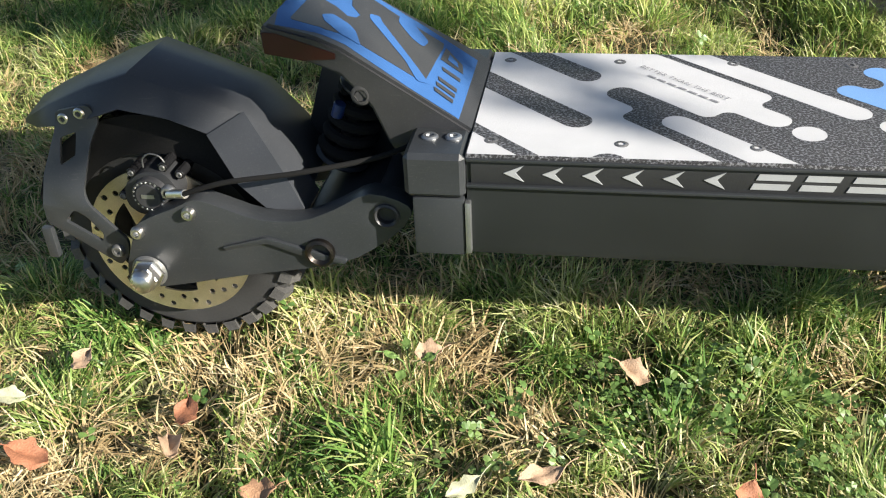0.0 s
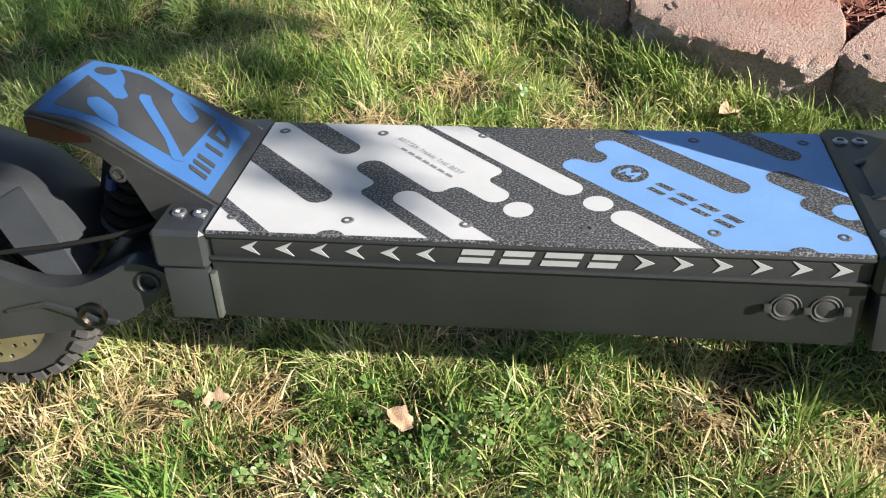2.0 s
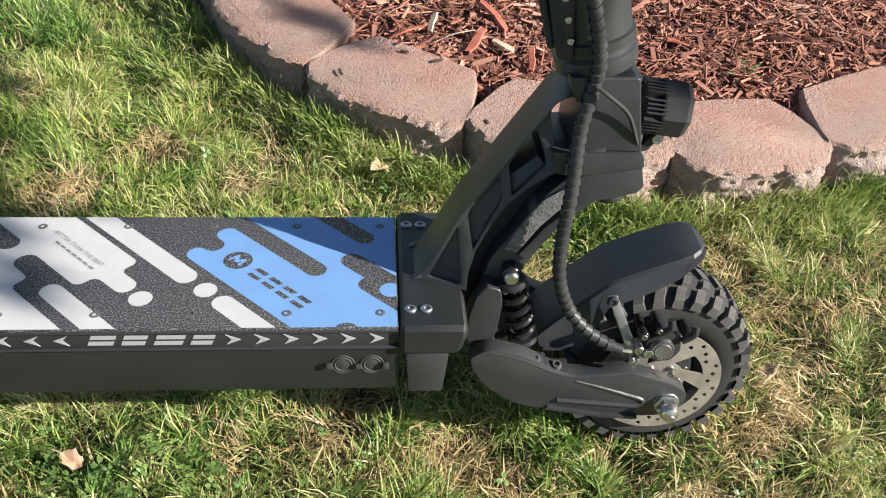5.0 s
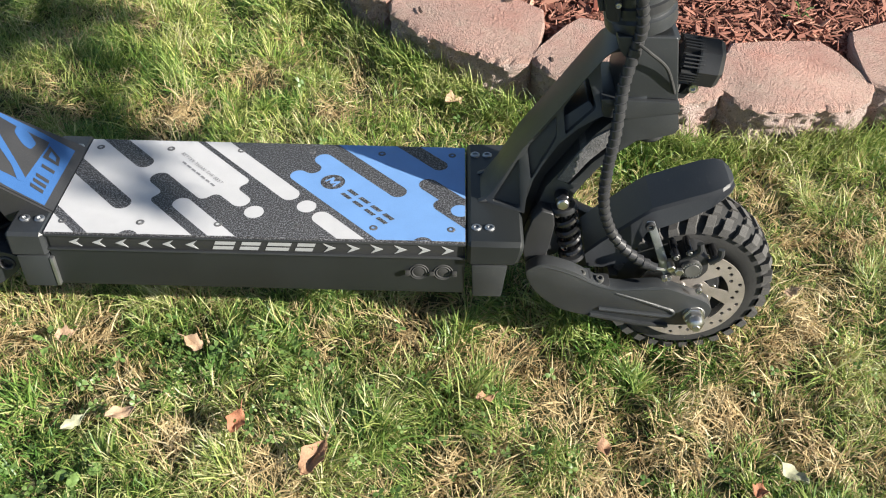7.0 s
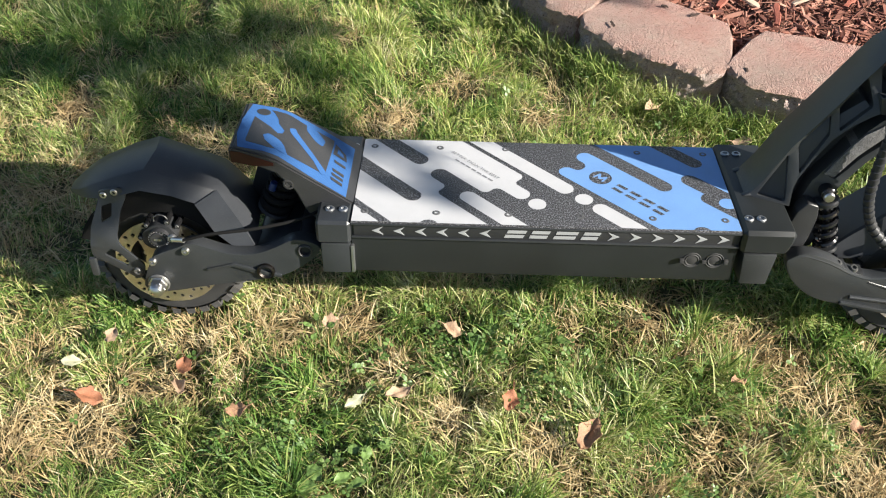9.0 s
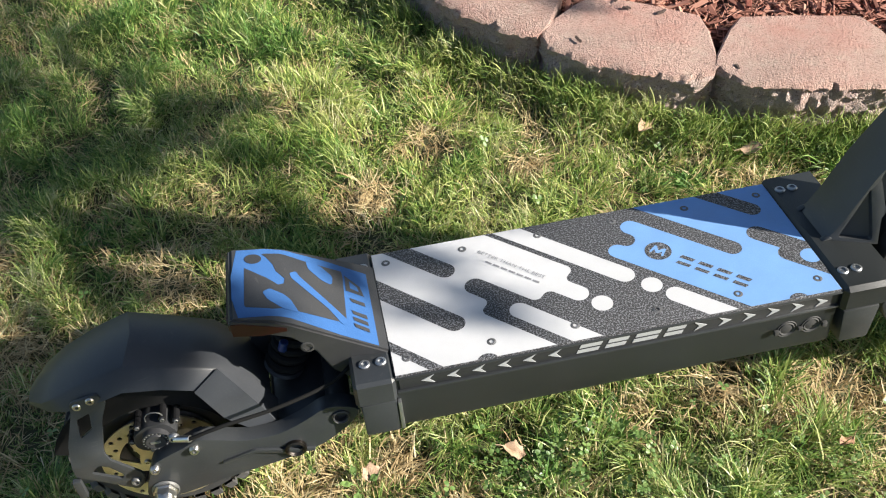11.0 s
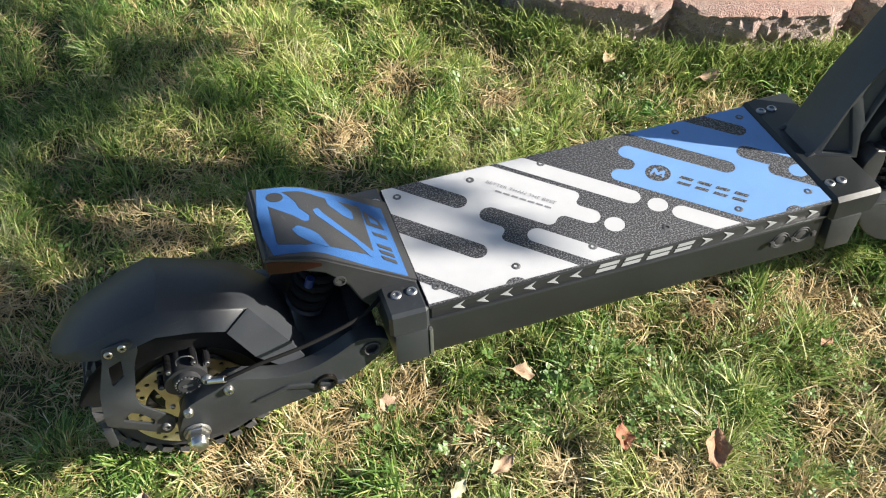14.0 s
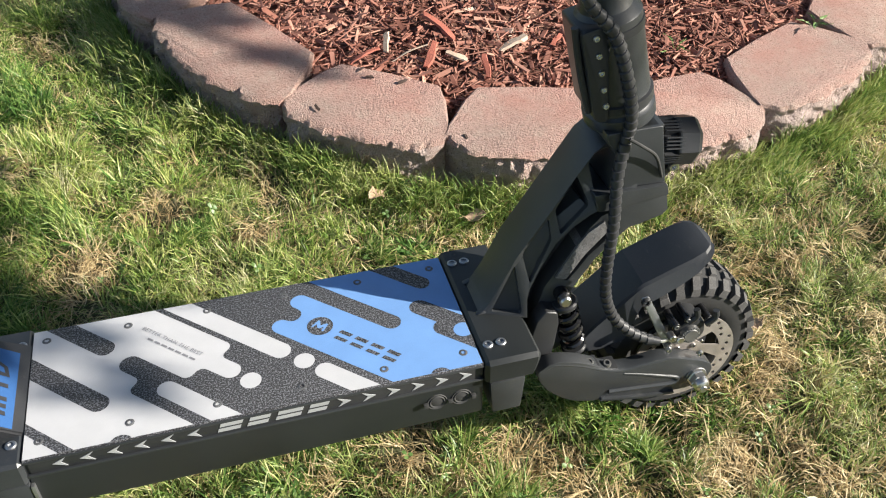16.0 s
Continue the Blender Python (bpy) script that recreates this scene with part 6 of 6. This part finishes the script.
TAN = material("pale_tan_leaf", (0.38, 0.26, 0.17), 0.7, 0.0, 0.3, 90, 600, 0.5)
ORANGE = material("orange_brown_leaf", (0.29, 0.12, 0.062), 0.65, 0.0, 0.35, 90, 600, 0.5)
BROWN = material("brown_leaf", (0.3, 0.17, 0.095), 0.7, 0.0, 0.4, 70, 500, 0.6)
PALE = material("pale_green_leaf", (0.36, 0.36, 0.24), 0.6, 0.0, 0.2, 90, 600, 0.4)
FRESH = material("fresh_green_leaf", (0.13, 0.21, 0.055), 0.5, 0.0, 0.25, 80, 500, 0.4)
for k, (x, y, mat, what, ln_, wd_, curl, yaw) in enumerate([
    (-0.07, 0.052, TAN, "pale tan", 0.034, 0.03, 0.5, 20), (0.145, 0.04, TAN, "pale tan", 0.04, 0.028, 0.8, 150), (0.366, -0.17, BROWN, "crumpled brown", 0.07, 0.04, 0.5, 60),
    (0.242, -0.112, ORANGE, "orange-brown", 0.045, 0.032, 0.6, 75), (0.06, -0.097, TAN, "pale tan", 0.052, 0.026, 0.6, 25), (-0.012, -0.11, PALE, "pale green", 0.044, 0.02, 0.7, 40),
    (-0.305, -0.052, ORANGE, "rusty tan", 0.044, 0.03, 0.7, 100), (-0.447, -0.12, ORANGE, "red-brown", 0.055, 0.034, 0.5, 170), (-0.305, -0.098, TAN, "pale tan", 0.05, 0.024, 0.6, 120),
    (0.562, 0.655, TAN, "pale tan", 0.05, 0.034, 0.8, 35), (0.741, 0.556, TAN, "pale tan", 0.045, 0.03, 0.6, 170), (1.08, -0.168, PALE, "whitish", 0.055, 0.034, 0.7, 130),
    (1.152, 0.174, TAN, "pale tan", 0.03, 0.02, 0.6, 10), (-0.44, 0.0, TAN, "pale tan", 0.035, 0.026, 0.6, 80), (-0.49, -0.06, PALE, "whitish", 0.036, 0.022, 0.5, 10),
    (1.02, -0.2, ORANGE, "red-brown", 0.035, 0.024, 0.6, 60), (0.62, -0.06, BROWN, "dull brown", 0.035, 0.022, 0.8, 20), (0.80, -0.13, BROWN, "dull brown", 0.032, 0.024, 0.8, 100), (-0.2, -0.14, BROWN, "dull brown", 0.04, 0.028, 0.7, 10)]):
    ob = new("fallen_leaf", leaf_mesh("fallen_leaf", 60 + k, mat, ln_ * 0.92, wd_ * 0.85, curl, 0.16))
    ob.matrix_world = pose(x, y - 0.01, float(ground_height(np.array(x), np.array(y))) + 0.04, random.uniform(-22, 22), random.uniform(-18, 18), yaw)
    tagged(ob, what + " fallen leaf lying in the grass", "leaf", "fallen leaves on the lawn")


def weed(x, y, z, n, size, label, seed, slim=1.0):
    """A rosette of broad leaves on short stalks."""
    r = np.random.default_rng(seed)
    root = thing("broadleaf_weed", label, "weed", Matrix.Translation((x, y, z)), "weeds")
    for i in range(n):
        a = 6.283 * i / n + r.uniform(-0.4, 0.4)
        rad, h = size * r.uniform(0.5, 1.1), size * r.uniform(0.5, 1.1)
        tip = (rad * math.cos(a), rad * math.sin(a), h)
        part("stalk", sweep([(0, 0, -0.02), (tip[0] * 0.4, tip[1] * 0.4, h * 0.5), tip], 0.0009, 6), FRESH, root)
        lf = new("leaf", leaf_mesh("leaf", seed + i, FRESH, size * r.uniform(0.8, 1.2), size * r.uniform(0.5, 0.8) * slim, 0.25, 0.04))
        lf.parent = root
        lf.matrix_basis = pose(tip[0] * 1.25, tip[1] * 1.25, h, r.uniform(-20, 20), r.uniform(-25, 10), math.degrees(a))


weed(-0.03, -0.283, 0.03, 6, 0.032, "fresh broad-leaved weed in the lawn", 5)
weed(0.022, -0.2, 0.03, 4, 0.024, "fresh broad-leaved weed in the lawn", 6)
weed(-0.09, 0.03, 0.03, 4, 0.018, "fresh broad-leaved weed in the lawn", 7)
weed(0.31, 0.02, 0.03, 4, 0.02, "fresh broad-leaved weed in the lawn", 8)
weed(1.677, 0.894, 0.1, 5, 0.026, "small green seedling between the stones", 9, 0.4)
weed(1.318, 0.891, 0.09, 4, 0.024, "small green seedling in the mulch", 10, 0.4)

# ---- shade tree, off to the sun's side ----
TRUNK = material("tree_bark", (0.12, 0.09, 0.065), 0.95, 0.0, 0.5, 12, 90, 1.0)
CROWN = blade_material("tree_leaves", [(0.0, (0.03, 0.07, 0.012)), (0.5, (0.06, 0.12, 0.02)), (1.0, (0.12, 0.18, 0.04))], 0.5, 0.3)


def tree(spots, dist):
    """A garden tree whose leaf clumps stand between the sun and the shaded lawn."""
    top = Vector((-1.6, 3.0, 0)) + TO_SUN * dist
    root = thing("tree", "leafy garden tree that shades the lawn", "tree", Matrix.Translation((top.x, top.y, GZ)))
    bm = sweep(smooth_line([(0.0, 0.0, 0.0), (0.05, 0.02, top.z * 0.5), (0.0, 0.0, top.z)], 6), lambda s: 0.12 - 0.05 * s, 12)
    cl = []
    for x, y, r in spots:
        p = Vector((x, y, GZ)) + TO_SUN * (dist + random.uniform(-0.4, 0.4)) - Vector((top.x, top.y, GZ))
        cl.append((p, r))
        mid = p * 0.5 + Vector((0, 0, top.z * 0.5 + 0.1))
        sweep(smooth_line([(0, 0, top.z * 0.97), tuple(mid), tuple(p)], 5), lambda s: 0.022 - 0.017 * s, 8, bm)
    for _ in range(34):
        # the rest of the crown, whose shade falls past the scooter
        x, y = random.choice(((random.uniform(-3.4, -1.5), random.uniform(0.2, 3.4)), (random.uniform(-1.5, 0.2), random.uniform(2.3, 3.8))))
        p = Vector((x, y, GZ)) + TO_SUN * (dist + random.uniform(-0.9, 0.9)) - Vector((top.x, top.y, GZ))
        cl.append((p, random.uniform(0.14, 0.26)))
        sweep(smooth_line([(0, 0, top.z * random.uniform(0.7, 0.97)), tuple(p * 0.5 + Vector((0, 0, top.z * 0.45))), tuple(p)], 5), lambda s: 0.03 - 0.024 * s, 8, bm)
    part("trunk", bm, TRUNK, root)
    vs = []
    for p, r in cl:
        cnt = int(max(9, 2100 * r * r / 0.04 * min(1.0, 0.35 + 14 * r)))
        c = np.array(p) + rng.normal(0, 1, (cnt, 3)) * r * 0.55
        d = rng.normal(0, 1, (cnt, 3))
        d /= np.linalg.norm(d, axis=1)[:, None]
        e = np.cross(d, rng.normal(0, 1, (cnt, 3)))
        e /= np.linalg.norm(e, axis=1)[:, None]
        sz = rng.uniform(0.014, 0.03, cnt)[:, None]
        vs.append(np.stack([c - d * sz, c + e * sz * 0.55, c + d * sz, c - e * sz * 0.55], 1))
    V = np.concatenate(vs).reshape(-1, 3)
    b = (np.arange(len(V) // 4) * 4)[:, None]
    ob = new("crown", mesh_from("crown", V, [b + np.array([0, 1, 2, 3])], CROWN))
    ob.parent = root


tree([(-0.95, 0.79, 0.05), (-0.86, 0.79, 0.045), (-0.77, 0.79, 0.045), (-0.69, 0.8, 0.045), (-0.61, 0.84, 0.05), (-0.54, 0.88, 0.05), (-0.45, 0.88, 0.05), (-0.38, 0.95, 0.045), (-0.31, 0.955, 0.04), (-0.24, 0.92, 0.03), (-0.28, 0.79, 0.03), (-0.21, 0.74, 0.02), (-0.46, 0.79, 0.025), (-0.6, 0.72, 0.02), (-0.22, 0.66, 0.022), (-0.16, 0.59, 0.025), (-0.06, 0.54, 0.03), (-0.5, 0.315, 0.013), (-0.475, 0.412, 0.012), (-0.412, 0.4, 0.02), (-0.385, 0.318, 0.02), (-0.41, 0.285, 0.018), (-0.87, 0.315, 0.022), (0.09, 1.32, 0.045), (0.03, 1.34, 0.045), (0.24, 1.115, 0.036), (0.19, 1.14, 0.02), (0.33, 1.045, 0.03), (0.15, 1.28, 0.035), (-0.99, 0.4, 0.06), (-1.12, 0.44, 0.09), (-0.92, 0.345, 0.06), (-1.0, 0.32, 0.06), (-0.5, 0.54, 0.03), (-0.44, 0.478, 0.024), (-0.37, 0.475, 0.02), (-0.3, 0.46, 0.018), (-0.62, 0.47, 0.03), (-0.59, 0.41, 0.03), (-0.46, 0.69, 0.022), (-0.33, 0.64, 0.018)], 5.0)
